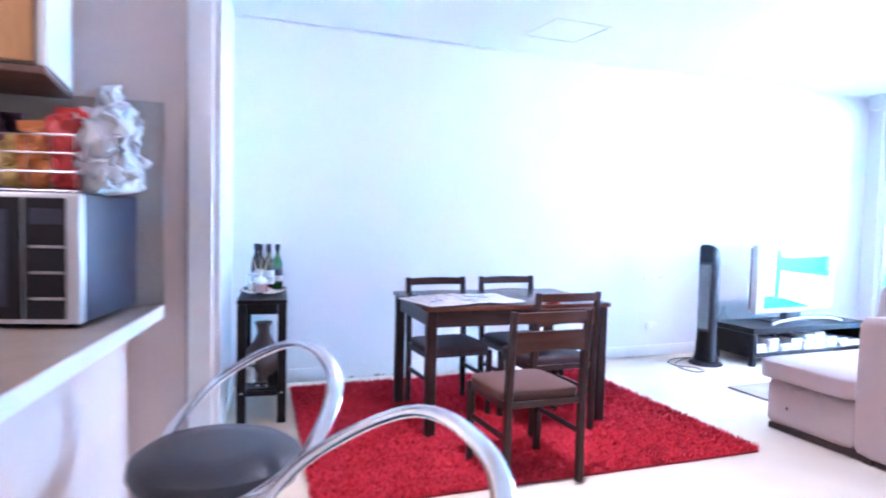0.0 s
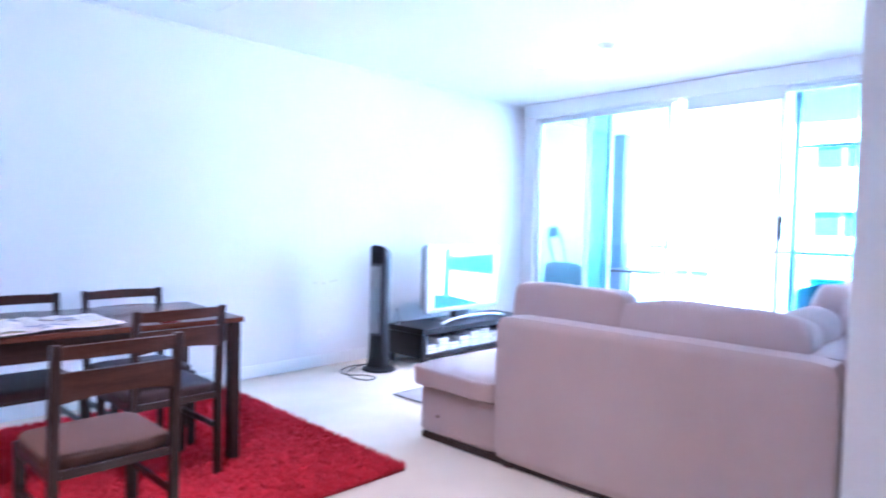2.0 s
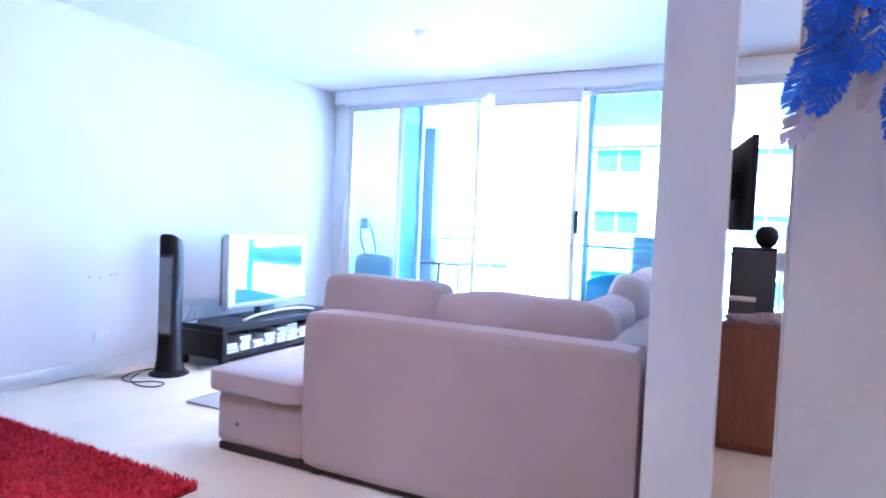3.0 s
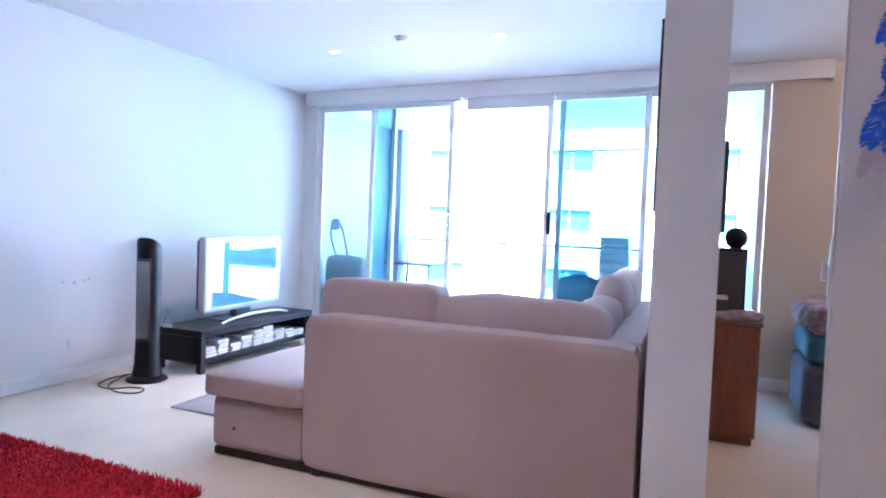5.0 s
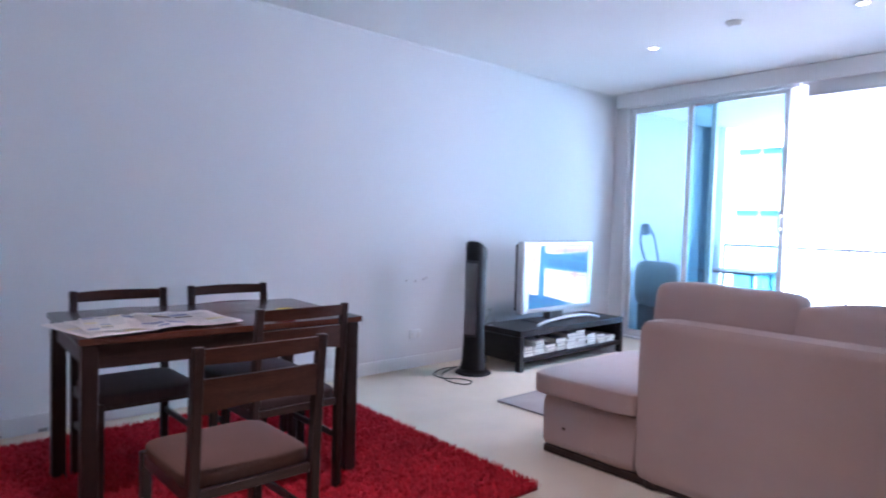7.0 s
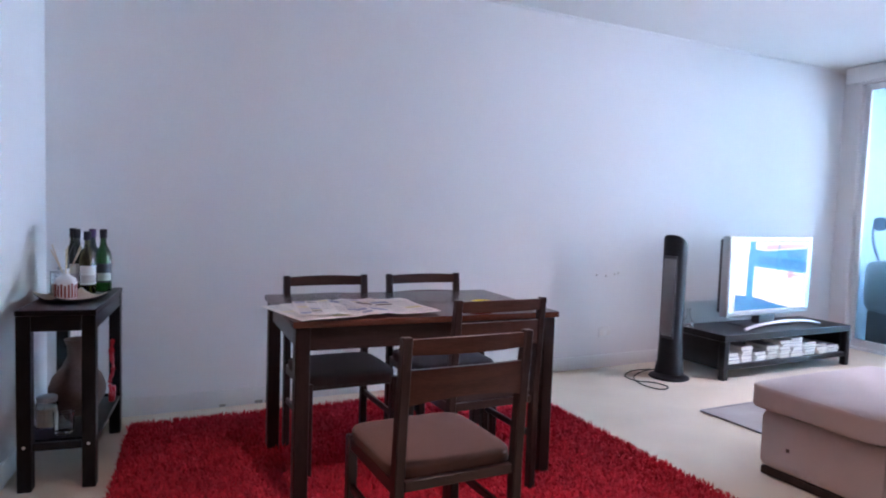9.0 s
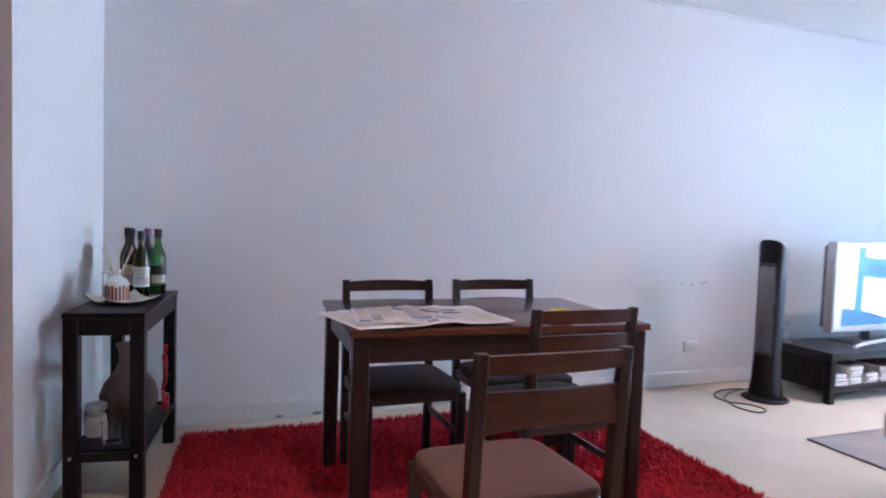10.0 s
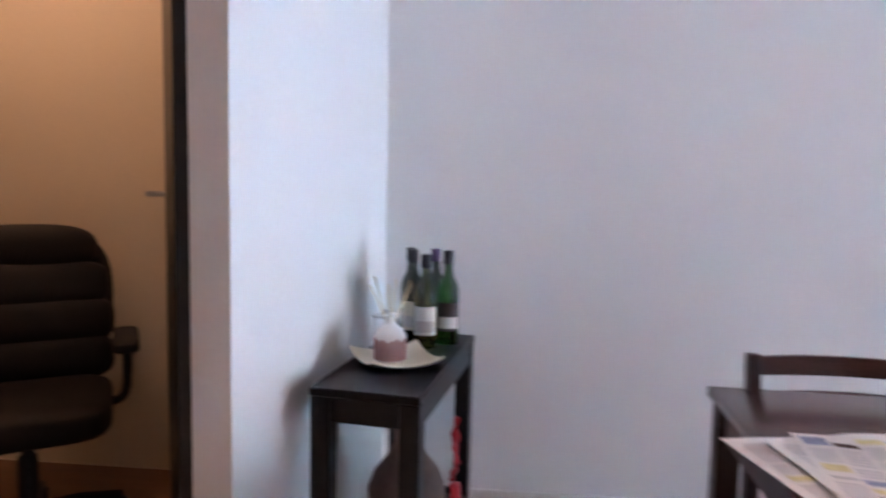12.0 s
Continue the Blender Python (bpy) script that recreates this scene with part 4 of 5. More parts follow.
for name, dz, mat in (("top", 0.004, CREAM), ("underside", 0.0, BLACKWOOD)):
    b = bmesh.new()
    n = 12
    g = [[b.verts.new((-0.105 + 0.21 * i / n, -0.105 + 0.21 * j / n, dz + 0.030 * (((2 * i / n - 1) ** 2 + (2 * j / n - 1) ** 2) / 2) ** 1.6)) for j in range(n + 1)] for i in range(n + 1)]
    for i in range(n):
        for j in range(n):
            b.faces.new((g[i][j], g[i + 1][j], g[i + 1][j + 1], g[i][j + 1]))
    ext = bmesh.ops.extrude_face_region(b, geom=b.faces[:])
    for q in ext["geom"]:
        if isinstance(q, bmesh.types.BMVert):
            q.co.z += 0.0032
    bmesh.ops.recalc_face_normals(b, faces=b.faces[:])
    part(name, b, mat, tray)

dif = thing("reed_diffuser", on_console(0.123, 0.268, CH + 0.010), "white ceramic reed diffuser with red-brown stripes round its foot", "reed diffuser")
part("body", lathe([(0, 0), (0.040, 0), (0.043, 0.004), (0.044, 0.070), (0.036, 0.088), (0.018, 0.100), (0.014, 0.108), (0.014, 0.124), (0.018, 0.128), (0.010, 0.129), (0.009, 0.105)], 28), WHITECER, dif)
for k in range(20):
    a = 2 * math.pi * k / 20
    hgt = 0.052 + 0.010 * ((k * 7) % 5) / 4
    part("stripe", box((0.0435, -0.0045, 0.006), (0.0452, 0.0045, 0.006 + hgt), 0.0005, m=pose(0, 0, 0, 0, 0, math.degrees(a))), STRIPE, dif, smooth=False)
for k in range(6):
    a = 1.1 * k + 0.4
    part("reed", tube([(0, 0, 0.08), (0.035 * math.cos(a), 0.035 * math.sin(a), 0.16), (0.062 * math.cos(a), 0.062 * math.sin(a), 0.215 + 0.008 * (k % 3))], 0.0018, 6), REED, dif)
jar = thing("candle_glass", on_console(0.082, 0.352, CH + 0.010), "clear glass candle holder with a dark knob lid beside the diffuser", "candle")
part("glass", lathe([(0, 0.002), (0.036, 0.001), (0.038, 0.006), (0.038, 0.105), (0.0355, 0.105), (0.0355, 0.010), (0, 0.008)], 24), CLEAR, jar)
part("wax", lathe([(0, 0.0085), (0.034, 0.0095), (0.034, 0.055), (0, 0.056)], 24), CREAM, jar)
part("lid", lathe([(0.0, 0.106), (0.039, 0.106), (0.039, 0.112), (0.008, 0.114), (0.009, 0.128), (0, 0.132)], 24), STEEL, jar)

SH = 0.195
vase = thing("vase", on_console(0.142, 0.395, SH), "round grey-brown stoneware vase with a flared neck on the shelf", "vase")
part("body", lathe([(0, 0), (0.055, 0.0), (0.085, 0.03), (0.115, 0.085), (0.118, 0.125), (0.100, 0.175), (0.060, 0.225), (0.040, 0.270), (0.042, 0.310), (0.055, 0.345), (0.050, 0.346), (0.036, 0.310), (0.034, 0.268), (0, 0.262)], 32), VASE, vase)
pot = thing("storage_jar", on_console(0.058, 0.225, SH), "glass jar of pale contents with a metal lid on the shelf", "jar")
part("glass", lathe([(0, 0.001), (0.040, 0.0), (0.043, 0.008), (0.043, 0.100), (0.036, 0.112), (0.034, 0.112), (0.040, 0.098), (0.040, 0.006), (0, 0.005)], 24), CLEAR, pot)
part("contents", lathe([(0, 0.0055), (0.0385, 0.0065), (0.0385, 0.085), (0, 0.088)], 24), CREAM, pot)
part("lid", lathe([(0.037, 0.1125), (0.040, 0.1125), (0.040, 0.132), (0.036, 0.135), (0, 0.1355)], 24), STEEL, pot)
tum = thing("tumbler", on_console(0.142, 0.130, SH), "clear cut-glass tumbler on the shelf", "glass")
part("glass", lathe([(0, 0.001), (0.033, 0.0), (0.036, 0.006), (0.041, 0.088), (0.0385, 0.088), (0.033, 0.012), (0, 0.010)], 12), CLEAR, tum)

rib = thing("ribbon", on_console(0.268, 0.50, 0.196), "red cloth ribbon and bow standing on the console shelf", "ribbon")
part("band", tube(curve([(0, 0.02, 0.03), (-0.010, 0.03, 0.10), (0.005, 0.01, 0.17), (-0.004, 0.02, 0.24), (0.003, 0.03, 0.31)], 6), [0.015 * (0.5 + 0.5 * math.sin(k * 0.9) ** 2) for k in range(25)], 8, flat=0.4), RED, rib)
part("tail", tube(curve([(0.0, 0.025, 0.27), (0.0, 0.06, 0.25), (0.002, 0.12, 0.21), (0.0, 0.15, 0.17)], 6), 0.006, 8, flat=0.5), RED, rib)
part("bow", cushion((-0.018, 0.03, 0.0), (0.012, 0.10, 0.075), (0, 0, 0), 4, 5, 0.012, 2), RED, rib)

# ---------------------------------------------------------------- books in the television bench
r = random.Random(4)
x = 4.765 + 0.065
while x < 4.765 + 1.40:
    w = r.uniform(0.125, 0.175)
    z = 0.113
    n = r.randint(3, 6)
    for k in range(n):
        h = r.uniform(0.014, 0.032)
        if z + h > 0.272:
            break
        w2, d2 = w * r.uniform(0.82, 1.0), r.uniform(0.15, 0.21)
        bk = thing("book", (x + w * 0.5, 4.37 + d2 / 2 + r.uniform(0, 0.02), z), "paperback book lying in a pile on the bench shelf, pages outward", "book", "books in the bench", r.uniform(-7, 7))
        part("page_block", box((-w2 / 2 + 0.002, -d2 / 2, 0.0015), (w2 / 2 - 0.003, d2 / 2 - 0.002, h - 0.0015), 0), BOOKPAGE, bk, smooth=False)
        b = box((-w2 / 2, -d2 / 2 - 0.002, 0), (w2 / 2, d2 / 2, 0.0014), 0)
        box((-w2 / 2, -d2 / 2 - 0.002, h - 0.0014), (w2 / 2, d2 / 2, h), 0, bm=b)
        part("cover", b, BOOKCOVER, bk, smooth=False)
        z += h + 0.0004
    x += w + r.uniform(0.004, 0.014)

flask = thing("glass_decanter", (4.80, 4.73, 0.335), "small clear glass decanter on the bench behind the fan", "decanter")
part("glass", lathe([(0, 0.001), (0.045, 0), (0.048, 0.006), (0.040, 0.035), (0.016, 0.075), (0.011, 0.10), (0.012, 0.135), (0.017, 0.14), (0.0145, 0.14), (0.009, 0.10), (0.012, 0.076), (0.036, 0.035), (0.042, 0.008), (0, 0.006)], 24), CLEAR, flask)

# ---------------------------------------------------------------- kitchen corner
bar = thing("breakfast_bar", (0, 0, 0), "breakfast bar, speckled beige top on a rose half wall", "counter")


def prism(points, z0, z1, bevel=0.006):
    b = bmesh.new()
    low = [b.verts.new((*p, z0)) for p in points]
    high = [b.verts.new((*p, z1)) for p in points]
    b.faces.new(low[::-1]), b.faces.new(high)
    n = len(points)
    for k in range(n):
        b.faces.new((low[k], low[(k + 1) % n], high[(k + 1) % n], high[k]))
    bmesh.ops.recalc_face_normals(b, faces=b.faces[:])
    if bevel:
        bmesh.ops.bevel(b, geom=b.edges[:], offset=bevel, segments=2, profile=0.5, affect="EDGES")
    return b


part("worktop", prism([(-0.205, 0.55), (-0.04, 1.34), (0.06, 1.81), (0.142, 2.195), (-0.80, 2.195), (-0.80, 0.55)], 0.962, 0.998), STONE, bar)
part("edge_strip", prism([(-0.203, 0.55), (-0.038, 1.34), (0.062, 1.81), (0.144, 2.194), (0.150, 2.194), (0.068, 1.81), (-0.032, 1.34), (-0.197, 0.55)], 0.964, 0.999, 0), GLOSS, bar, "white edging strip")
part("half_wall", prism([(-0.30, 0.57), (-0.11, 1.34), (0.06, 2.19), (-0.10, 2.19), (-0.26, 1.34), (-0.44, 0.57)], 0.0, 0.960, 0), PINKWALL, bar)
sb = thing("splashback", (0, 0, 0), "plain grey-beige splashback panel on the kitchen wall", "splashback")
part("panel", box((-1.6, 2.190, 1.0), (0.145, 2.1985, 1.545), 0.002), TILE, sb)
part("corner_strip", box((0.1455, 2.187, 1.0), (0.151, 2.1985, 1.55), 0.001), STEEL, sb)
cab = thing("wall_cabinet", (0, 0, 0), "honey-coloured kitchen wall cabinet with a brown underside and white end panel", "cabinet")
part("body", box((-1.2, 1.875, 1.555), (-0.085, 2.198, 2.35), 0.002), GLOSS, cab)
part("end_panel", box((-0.084, 1.862, 1.552), (-0.066, 2.198, 2.35), 0.002), GLOSS, cab, "white end panel")
for k in range(2):
    d = part("door", box((-1.195 + k * 0.556, 1.853, 1.558), (-0.645 + k * 0.556, 1.873, 2.348), 0.003), HONEY, cab)
    part("handle", tube([(-0.70 + k * 0.556 - 0.44 * k, 1.835, 1.60), (-0.70 + k * 0.556 - 0.44 * k, 1.835, 1.72)], 0.005, 8), STEEL, d, "slim steel handle")
part("underside", box((-1.2, 1.858, 1.535), (-0.07, 2.198, 1.551), 0.002), HOODBROWN, cab, "brown underside board")

mw = thing("microwave", (0.0, 1.85, 0.998), "silver-fronted microwave with a dark door on the breakfast bar", "microwave", turn=-16.5)
part("case", box((-0.48, 0.012, 0.012), (0.0, 0.30, 0.292), 0.006, 2), NAVY_SIDE, mw)
part("front_frame", box((-0.48, -0.012, 0.012), (0.0, 0.0105, 0.292), 0.006, 2), SILVER, mw)
d = part("door", box((-0.470, -0.0165, 0.024), (-0.118, -0.0125, 0.281), 0.002), BLACK, mw, "dark glass door")
part("window", box((-0.445, -0.0185, 0.05), (-0.145, -0.0168, 0.255), 0.001), NAVY_SIDE, d, "navy tinted door window")
part("control_panel", box((-0.114, -0.0165, 0.024), (-0.030, -0.0125, 0.281), 0.002), BLACK, mw)
for k in range(3):
    part("button", box((-0.102, -0.020, 0.065 + k * 0.055), (-0.032, -0.0168, 0.071 + k * 0.055), 0.001), STEEL, mw, "thin silver button row")
part("display", box((-0.102, -0.018, 0.225), (-0.032, -0.0167, 0.258), 0.001), NAVY_SIDE, mw)
for x in (-0.44, -0.04):
    for y in (0.04, 0.27):
        part("foot", lathe([(0, 0), (0.012, 0), (0.014, 0.011), (0, 0.0115)], 12, m=pose(x, y, 0)), BLACK, mw)

bas = thing("wire_basket", (0.0, 1.85, 1.2905), "chrome wire basket full of snack packets on the microwave", "basket", turn=-16.5)
for z in (0.004, 0.045, 0.085, 0.125):
    part("wire", tube([(-0.42, 0.03, z), (-0.03, 0.03, z), (-0.03, 0.26, z), (-0.42, 0.26, z)], 0.0025, 6, closed=True), CHROME, bas)
for k in range(9):
    x = -0.42 + k * 0.0487
    part("wire", tube([(x, 0.03, 0.125), (x, 0.03, 0.004), (x, 0.26, 0.004), (x, 0.26, 0.125)], 0.002, 6), CHROME, bas)
M_BAS = bas.matrix_basis.copy()


def crumple(b, freq, amp, seed):
    """Push a skin about in sharp little folds."""
    for v in b.verts:
        p = v.co * freq + Vector((seed, 0, 0))
        v.co += Vector((abs(noise.noise(p + Vector((9 * i, 3, 0)))) - 0.25 for i in range(3))) * amp * min(1, v.co.z * 30 + 0.05)
    return b


PACKS = [("pink", (0.55, 0.10, 0.18)), ("red", (0.52, 0.05, 0.05)), ("orange", (0.62, 0.22, 0.06)), ("yellow", (0.62, 0.44, 0.12)), ("purple", (0.24, 0.05, 0.16)), ("cream", (0.62, 0.52, 0.42))]
for k in range(11):
    nm, col = PACKS[(k * 5) % 6]
    mt = bpy.data.materials.get(nm + "_foil") or material(nm + "_foil", col, 0.35, 0.1, vary=0.3, grain=30, broad=14, bump=0.3)
    where = M_BAS @ Vector((-0.37 + (k % 6) * 0.061, 0.085 + 0.115 * (k // 6), 0.008))
    pk = thing("snack_packet", tuple(where), "crumpled " + nm + " foil snack packet standing in the wire basket", "packet", "snack packets", -16.5 + 14 * math.sin(k * 2.1))
    b = cushion((-0.034, -0.028, 0.0), (0.034, 0.028, 0.105 + 0.03 * (k % 3)), (0.0, 0.012, 0), 5, 9, 0.008, k * 3.0, m=pose(0, 0, 0, 7 * math.sin(k * 1.7), 0, 0) @ pose(0, 0, 0, 0, 5 * math.cos(k * 2.3), 0))
    part("foil", crumple(b, 34, 0.03, k * 5.0), mt, pk)
    part("sealed_edge", box((-0.031, -0.003, 0.100 + 0.03 * (k % 3)), (0.031, 0.003, 0.122 + 0.03 * (k % 3)), 0.001, m=pose(0, 0, 0, 7 * math.sin(k * 1.7), 5 * math.cos(k * 2.3), 0)), mt, pk)
bag = thing("plastic_bag", tuple(M_BAS @ Vector((-0.005, 0.16, 0.0))), "crumpled translucent white plastic bag on the microwave", "bag", turn=-16.5)
part("film", crumple(crumple(cushion((-0.085, -0.10, 0.0), (0.075, 0.09, 0.21), (0, 0, 0), 3.2, 25, 0.05, 41), 11, 0.07, 3), 30, 0.03, 8), BAG, bag)
b = cushion((-0.03, -0.03, 0.17), (0.03, 0.03, 0.25), (0, 0, 0), 3, 11, 0.03, 6)
part("knot", crumple(b, 40, 0.03, 4), BAG, bag, "twisted gathered top of the bag")


def bar_stool(x, y, label):
    t = thing("bar_stool", (x, y, 0), label, "bar stool", "stools at the breakfast bar")
    part("seat", lathe([(0, 0.690), (0.13, 0.692), (0.165, 0.705), (0.176, 0.728), (0.172, 0.750), (0.150, 0.766), (0.08, 0.772), (0, 0.770)], 40), VINYL, t)
    part("seat_pan", lathe([(0, 0.675), (0.10, 0.675), (0.125, 0.691), (0, 0.691)], 32), CHROME, t)
    part("pole", lathe([(0, 0.03), (0.030, 0.03), (0.030, 0.40), (0.022, 0.405), (0.022, 0.676), (0, 0.676)], 24), CHROME, t)
    part("base", lathe([(0, 0), (0.200, 0), (0.205, 0.006), (0.190, 0.016), (0.06, 0.034), (0.032, 0.05), (0, 0.05)], 44), CHROME, t)
    ring = [(0.13 * math.cos(a) + 0.02, 0.13 * math.sin(a), 0.27) for a in (2 * math.pi * k / 28 for k in range(28))]
    part("footrest", tube(ring, 0.009, 8, closed=True), CHROME, t)
    hoop = curve([(-0.115, 0.125, 0.700), (-0.085, 0.150, 0.775), (0.02, 0.150, 0.880), (0.165, 0.060, 0.965), (0.225, -0.085, 0.925), (0.155, -0.215, 0.825), (0.045, -0.215, 0.745), (-0.04, -0.125, 0.700)], 8)
    part("back_hoop", tube(hoop, 0.017, 12, flat=0.55), CHROME, t, "polished chrome back hoop")
    return t


bar_stool(0.265, 1.69, "chrome bar stool with a slate vinyl seat and hoop back")
bar_stool(0.365, 1.14, "chrome bar stool with a hoop back drawn away from the bar")

# ---------------------------------------------------------------- study
leaf = thing("study_door", (0.290, 3.962, 0.005), "dark brown study door standing open into the room", "door", turn=30)
part("door_leaf", box((-0.042, 0, 0), (-0.002, 0.78, 2.03), 0.003), BLACKWOOD, leaf)
for z in (0.25, 1.75):
    part("hinge", tube([(0.002, -0.004, z), (0.002, -0.004, z + 0.09)], 0.006, 8), STEEL, leaf)
part("door_handle", tube(curve([(-0.042, 0.72, 1.19), (-0.085, 0.72, 1.19), (-0.092, 0.66, 1.19), (-0.092, 0.61, 1.19)], 5), 0.009, 8), STEEL, leaf, "steel lever handle")
part("coat_hook", tube(curve([(-0.042, 0.50, 1.86), (-0.085, 0.50, 1.85), (-0.10, 0.50, 1.89)], 5), 0.006, 8), STEEL, leaf, "small steel coat hook")
och = thing("office_chair", (-0.63, 4.60, 0), "padded black leather office chair with arms on castors", "office chair", turn=32)
part("seat", cushion((-0.26, -0.30, 0.41), (0.26, 0.22, 0.52), (0, 0, 0.015), 5, 9, 0.006, 2), LEATHER, och)
for k in range(4):
    wide = (0.265, 0.270, 0.255, 0.215)[k]
    part("back_pad", cushion((-wide, -0.055, -0.088), (wide, 0.055, 0.092), (0, 0.02, 0.004), 4 if k < 3 else 2.8, 11, 0.004, 5 + k, m=pose(0, 0.235 + 0.025 * k, 0.575 + 0.133 * k, -10, 0, 0)), LEATHER, och)
part("back_shell", cushion((-0.265, -0.03, -0.28), (0.265, 0.03, 0.28), (0, 0, 0), 3, 9, 0.002, 2, m=pose(0, 0.335, 0.775, -10, 0, 0)), BLACK, och)
for s in (-1, 1):
    part("armrest", cushion((s * 0.305 - 0.042, -0.20, 0.665), (s * 0.305 + 0.042, 0.12, 0.705), (0, 0, 0.003), 5, 5, 0.002), LEATHER, och)
    part("arm_support", tube(curve([(s * 0.24, 0.05, 0.44), (s * 0.30, 0.06, 0.47), (s * 0.31, 0.02, 0.67)], 6), 0.016, 8), BLACK, och)
part("gas_lift", lathe([(0, 0.10), (0.030, 0.10), (0.030, 0.30), (0.018, 0.31), (0.018, 0.41), (0, 0.41)], 16), BLACK, och)
for k in range(5):
    a = 2 * math.pi * k / 5 + 0.3
    leg = part("base_leg", tube([(0, 0, 0.105), (0.15 * math.cos(a), 0.15 * math.sin(a), 0.10), (0.29 * math.cos(a), 0.29 * math.sin(a), 0.075)], [0.03, 0.024, 0.016], 8), BLACK, och)
    part("castor", lathe([(0, -0.022), (0.026, -0.022), (0.030, -0.012), (0.030, 0.012), (0.026, 0.022), (0, 0.022)], 16, m=pose(0.295 * math.cos(a), 0.295 * math.sin(a), 0.031, 90, 0, math.degrees(a))), BLACK, leg)

# ---------------------------------------------------------------- bedroom seen past the pier
bd = thing("bedroom_door", (2.032, -0.182, 0.005), "white painted bedroom door standing open", "door", "", -8.3)
part("door_leaf", box((0.0, 0.0, 0), (0.038, 0.818, 2.04), 0.003), PAINT, bd)
part("edge_lipping", box((0.001, 0.8185, 0), (0.037, 0.8205, 2.04), 0), GLOSS, bd, "white painted door edge")
part("latch_plate", box((0.008, 0.821, 1.13), (0.030, 0.8235, 1.24), 0.001), STEEL, bd, "steel latch plate")
part("latch_bolt", box((0.013, 0.8238, 1.17), (0.025, 0.834, 1.20), 0.002), STEEL, bd)
part("door_handle", tube(curve([(0.038, 0.75, 1.05), (0.085, 0.75, 1.05), (0.090, 0.70, 1.05), (0.090, 0.64, 1.05)], 5), 0.009, 8), STEEL, bd, "steel lever handle")

dream = thing("dream_catcher", (1.865, 0.478, 1.462), "dream catcher with bright blue feathers hanging on a cord", "dream catcher", "", -10)
ring = [(0, 0.098 * math.cos(a), 0.098 * math.sin(a)) for a in (2 * math.pi * k / 32 for k in range(32))]
part("hoop", tube(ring, 0.006, 8, closed=True), TWIG, dream)
for k in range(9):
    a, c = 2 * math.pi * k / 9, 2 * math.pi * (k + 3.4) / 9
    part("web_thread", tube([(0, 0.096 * math.cos(a), 0.096 * math.sin(a)), (0, 0.096 * math.cos(c), 0.096 * math.sin(c))], 0.0009, 4), PALEFEATHER, dream)
part("hanging_cord", tube([(0.0, 0, 0.098), (0.0, 0, 0.60), (0.0, 0, 1.144)], 0.0012, 6), TWIG, dream)


def feather(parent, root, tip, width, mat):
    """A soft feather: a quill with many fine barbs in one mesh."""
    a, c = Vector(root), Vector(tip)
    d = c - a
    side = d.cross(Vector((1, 0, 0))).normalized()
    b = bmesh.new()
    rr = random.Random(int(a.y * 9000) + int(c.z * 7000))
    n, way = 100, d.normalized()
    quill = [b.verts.new(a + d * (k / n) + Vector((0.006 * math.sin(k / n * 3), 0, 0))) for k in range(n + 1)]
    for k in range(n):
        u = k / n
        wd = width * (0.25 + math.sin(math.pi * min(1, u * 0.9 + 0.08)) ** 0.7)
        for s in (-1, 1):
            reach = wd * rr.uniform(0.70, 1.12)
            tip_ = quill[k].co + side * s * reach + way * wd * 0.85 + Vector((rr.uniform(-0.05, 0.05) * wd - 0.25 * wd, 0, 0))
            b.faces.new((quill[k], quill[k + 1], b.verts.new(tip_ + way * d.length / n * rr.uniform(1.6, 4.0)), b.verts.new(tip_)))
    part("feather", b, mat, parent, "soft blue feather" if mat is FEATHER else "soft white feather")


rf = random.Random(11)
for k in range(26):
    y0 = 0.085 + 0.045 * math.sin(k * 2.4)
    z0 = 0.115 - 0.0065 * k
    feather(dream, (-0.012 - 0.004 * (k % 4), y0, z0), (-0.016 - 0.006 * (k % 3), y0 + rf.uniform(-0.015, 0.045), z0 - rf.uniform(0.06, 0.10)), 0.013, FEATHER if k % 3 else PALEFEATHER)
for k, (y, z, l, mt) in enumerate(((0.052, -0.075, 0.10, FEATHER), (0.032, -0.085, 0.09, FEATHER), (0.018, -0.09, 0.105, PALEFEATHER), (0.040, -0.05, 0.10, FEATHER), (0.062, -0.04, 0.09, FEATHER), (-0.035, -0.09, 0.10, PALEFEATHER))):
    part("hanging_cord", tube([(-0.006, y * 0.8, -0.02), (-0.010, y, z)], 0.001, 5), TWIG, dream)
    feather(dream, (-0.010, y, z), (-0.012, y + 0.006 * (k % 3 - 1), z - l * 1.15), 0.017, mt)

cabi = thing("chest_cabinet", (5.05, 0.485, 0), "red-brown veneered bedroom cabinet with clutter on its top", "cabinet")
part("body", box((0.018, 0, 0.05), (0.72, 0.40, 0.715), 0.003), REDWOOD, cabi)
part("front", box((0.0, 0.004, 0.052), (0.016, 0.396, 0.712), 0.003), REDWOOD, cabi)
part("top", box((-0.012, -0.012, 0.7155), (0.73, 0.412, 0.738), 0.004), REDWOOD, cabi)
part("plinth", box((0.03, 0.015, 0), (0.70, 0.385, 0.049), 0.002), REDWOOD, cabi)
cl = thing("crumpled_cloth", (5.12, 0.63, 0.738), "crumpled pale cloth over the front of the cabinet top", "cloth")
part("folds", cushion((-0.08, -0.16, 0.0), (0.10, 0.18, 0.045), (0, 0, 0), 3, 11, 0.028, 7), QUILT, cl)
clut = thing("storage_box", (5.20, 0.74, 0.738), "small dark cluttered box on the cabinet", "box")
part("body", box((-0.05, -0.07, 0), (0.05, 0.07, 0.11), 0.006, 2), DARKGREY, clut)
part("lid", box((-0.054, -0.074, 0.1105), (0.054, 0.074, 0.13), 0.004, 2), CREAM, clut)
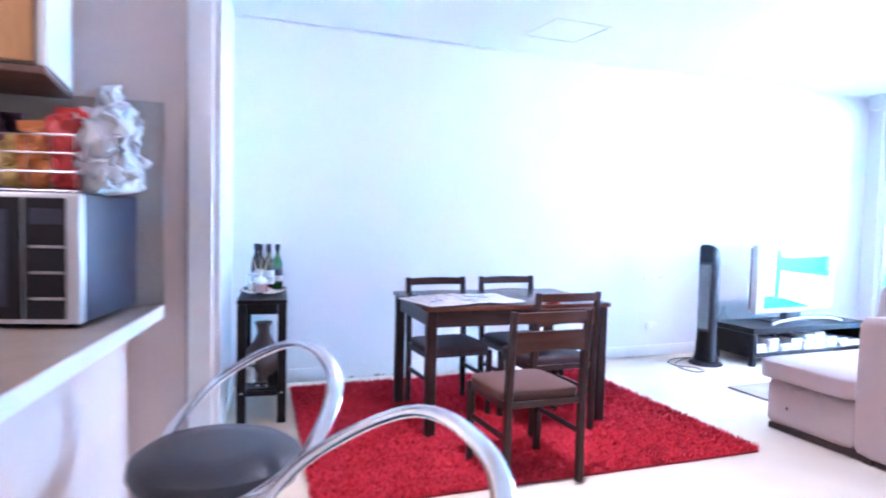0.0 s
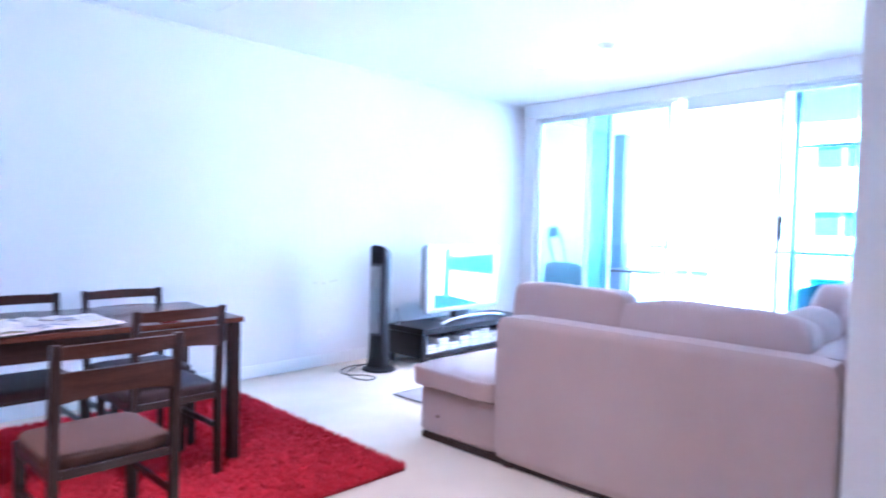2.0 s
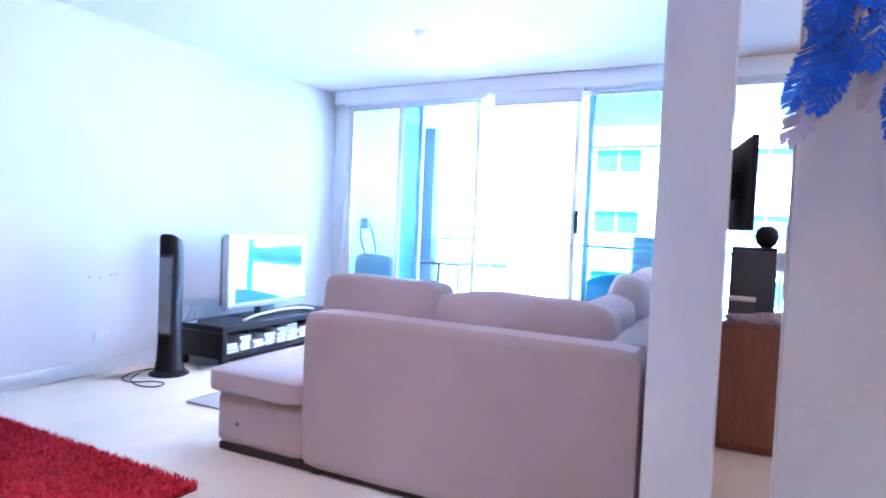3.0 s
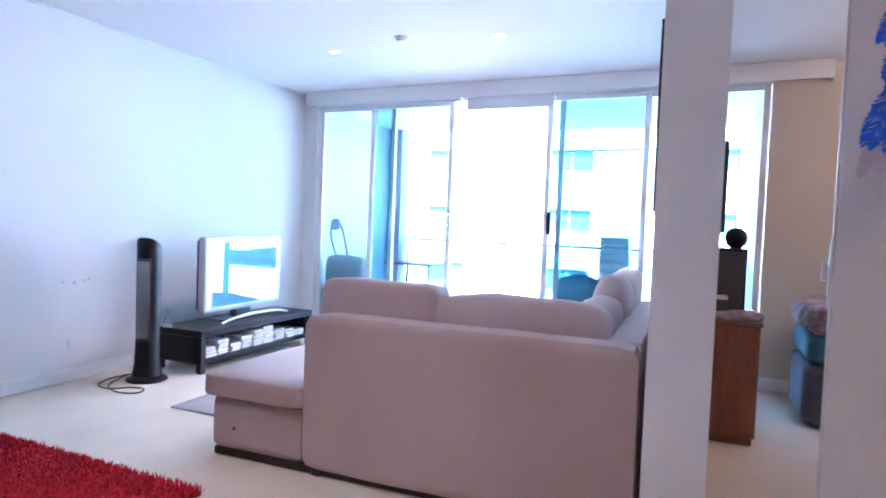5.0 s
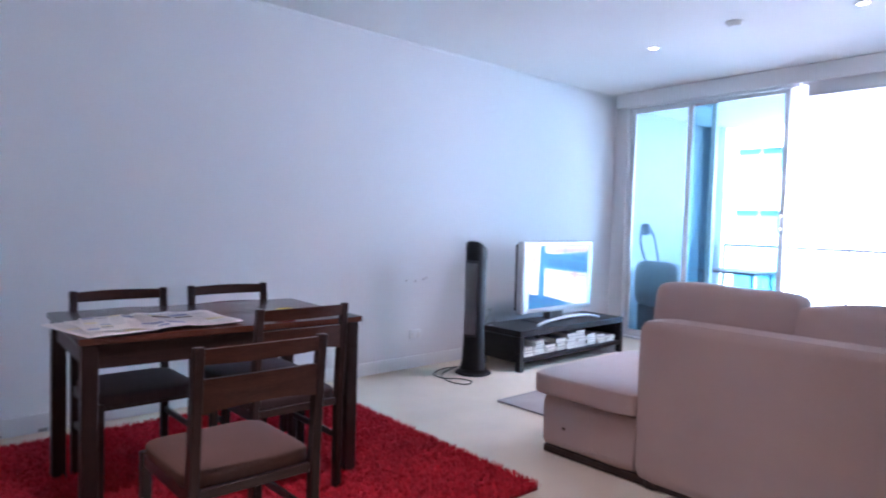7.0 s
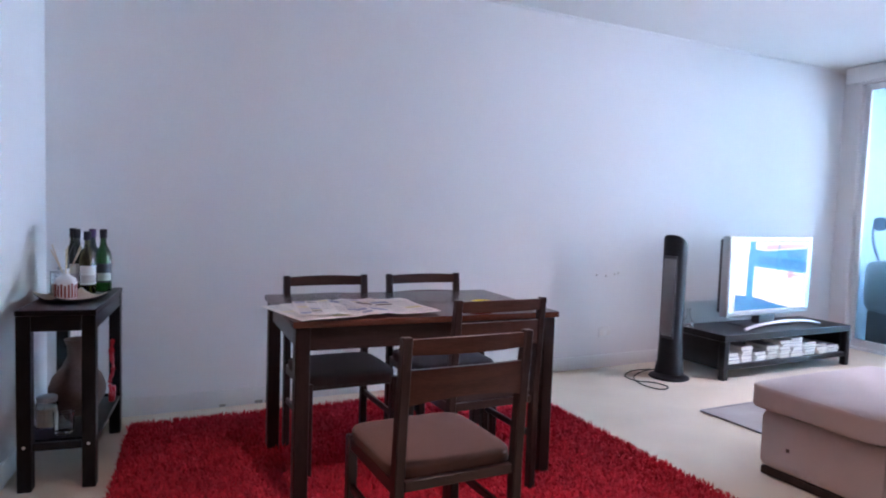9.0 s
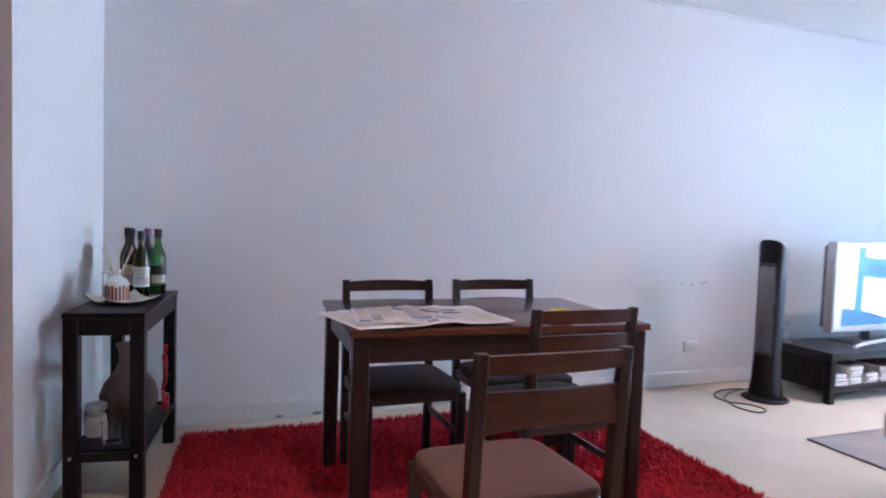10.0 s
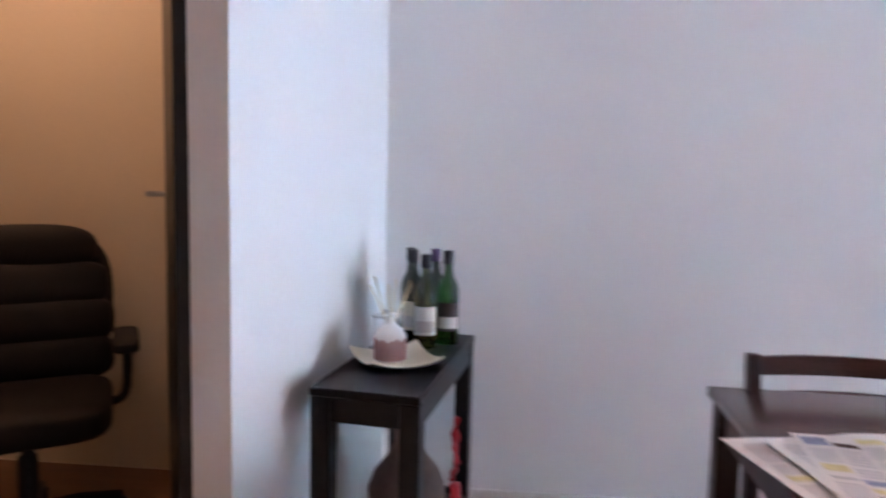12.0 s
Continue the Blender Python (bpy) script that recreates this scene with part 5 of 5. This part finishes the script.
spk = thing("speaker", (5.42, 0.69, 0.738), "tall black box loudspeaker on the cabinet", "speaker")
part("body", box((-0.13, -0.125, 0), (0.13, 0.125, 0.42), 0.006, 2), BLACK, spk)
part("grille", box((-0.137, -0.112, 0.02), (-0.1305, 0.112, 0.40), 0.002), DARKGREY, spk)
mon = thing("wall_television", (5.72, 0.80, 1.255), "thin black flat television on a wall bracket in the bedroom", "television", turn=11)
part("panel", box((-0.42, -0.020, 0.0), (0.42, 0.016, 0.575), 0.006, 2), BLACK, mon)
part("screen", box((-0.405, -0.0225, 0.015), (0.405, -0.0205, 0.56), 0.001), NAVY_SIDE, mon)
part("wall_bracket", box((-0.06, 0.0165, 0.20), (0.06, 0.112, 0.38), 0.004), BLACK, mon)
ball = thing("ball_speaker", (5.40, 0.63, 1.158), "small round black speaker on the loudspeaker", "speaker")
part("body", lathe([(0, 0), (0.03, 0.0), (0.055, 0.022), (0.068, 0.062), (0.058, 0.105), (0.03, 0.128), (0, 0.132)], 24), BLACK, ball)

bed = thing("bed", (5.62, -1.25, 0), "bed with a blue-grey fabric base and a crumpled patterned quilt", "bed")
part("base", cushion((0, 0, 0.02), (0.82, 1.42, 0.42), (0, 0, 0), 14, 11, 0.003), BEDNAVY, bed)
part("mattress", cushion((0.01, 0.01, 0.42), (0.81, 1.41, 0.62), (0, 0, 0.01), 9, 11, 0.006, 3), QUILT_BLUE, bed, "teal sheet over the mattress")
part("quilt", cushion((-0.03, 0.20, 0.60), (0.80, 1.45, 0.82), (0, 0, 0.03), 5, 17, 0.05, 9), QUILT, bed, "crumpled dark and pale patterned quilt")

# ---------------------------------------------------------------- balcony things
gch = thing("garden_chair", (7.45, 4.56, -0.03), "garden chair with a grey cushion and a bent tube hoop", "chair", turn=180)
part("seat", cushion((-0.24, -0.24, 0.38), (0.24, 0.22, 0.47), (0, 0, 0.01), 6, 7, 0.004), COVER, gch)
part("backrest", cushion((0.13, -0.27, 0.36), (0.24, 0.25, 0.86), (0.01, 0, 0), 5, 9, 0.01, 3), COVER, gch)
part("skirt", box((-0.22, -0.22, 0.0), (0.22, 0.20, 0.38), 0.01, 2), DARKGREY, gch)
hoop = thing("bent_hoop", (7.33, 4.66, 0.0 - 0.03), "bent tubular frame standing behind the garden chair", "frame")
part("tube", tube(curve([(0.06, -0.08, 0.0), (0.06, -0.06, 0.62), (0.03, 0.02, 1.10), (0.0, 0.10, 1.25), (0.0, 0.16, 1.20), (0.02, 0.17, 1.02), (0.05, 0.06, 0.62), (0.05, 0.05, 0.0)], 8), 0.013, 8), COLUMN, hoop)
part("pad", cushion((-0.03, 0.05, 1.14), (0.03, 0.17, 1.27), (0, 0, 0), 3, 5, 0.004), COLUMN, hoop)
gt = thing("garden_table", (8.30, 4.15, -0.03), "small dark balcony table", "table")
part("tabletop", box((-0.32, -0.32, 0.74), (0.32, 0.32, 0.765), 0.006, 2), DARKGREY, gt)
for sx in (-1, 1):
    for sy in (-1, 1):
        part("leg", tube([(sx * 0.26, sy * 0.26, 0.74), (sx * 0.30, sy * 0.30, 0)], 0.014, 8), DARKGREY, gt)
wch = thing("woven_chair", (8.00, 2.04, -0.03), "blue woven resin chair on the balcony", "chair", turn=95)
b = bmesh.new()
cols = []
for k in range(15):
    a = math.pi * (-0.1 + 1.2 * k / 14)
    top = 0.80 - 0.16 * abs(k - 7) / 7
    cols.append([b.verts.new((0.29 * math.cos(a), 0.27 * math.sin(a) - 0.02, z)) for z in (0.36, 0.45, 0.55, 0.66, top)])
for q, c in zip(cols, cols[1:]):
    for k in range(4):
        b.faces.new((q[k], c[k], c[k + 1], q[k + 1]))
ext = bmesh.ops.extrude_face_region(b, geom=b.faces[:])
for g in ext["geom"]:
    if isinstance(g, bmesh.types.BMVert):
        g.co.x *= 0.93
        g.co.y *= 0.93
bmesh.ops.recalc_face_normals(b, faces=b.faces[:])
part("backrest", b, BLUECHAIR, wch)
part("seat", lathe([(0, 0.36), (0.26, 0.36), (0.275, 0.39), (0.26, 0.42), (0, 0.425)], 24), BLUECHAIR, wch)
for k in range(4):
    a = math.pi / 4 + k * math.pi / 2
    part("leg", tube([(0.2 * math.cos(a), 0.2 * math.sin(a), 0.37), (0.25 * math.cos(a), 0.25 * math.sin(a), 0)], 0.012, 8), STEEL, wch)
wv = thing("woven_planter", (7.80, 1.665, -0.03), "tall grey woven planter column on the balcony", "planter")
for k in range(38):
    z = 0.02 + k * 0.0310
    w = 0.145 + 0.006 * math.sin(k * 2.2)
    part("woven_band", box((-w, -w, z), (w, w, z + 0.0285), 0.008, 1), WICKER, wv)
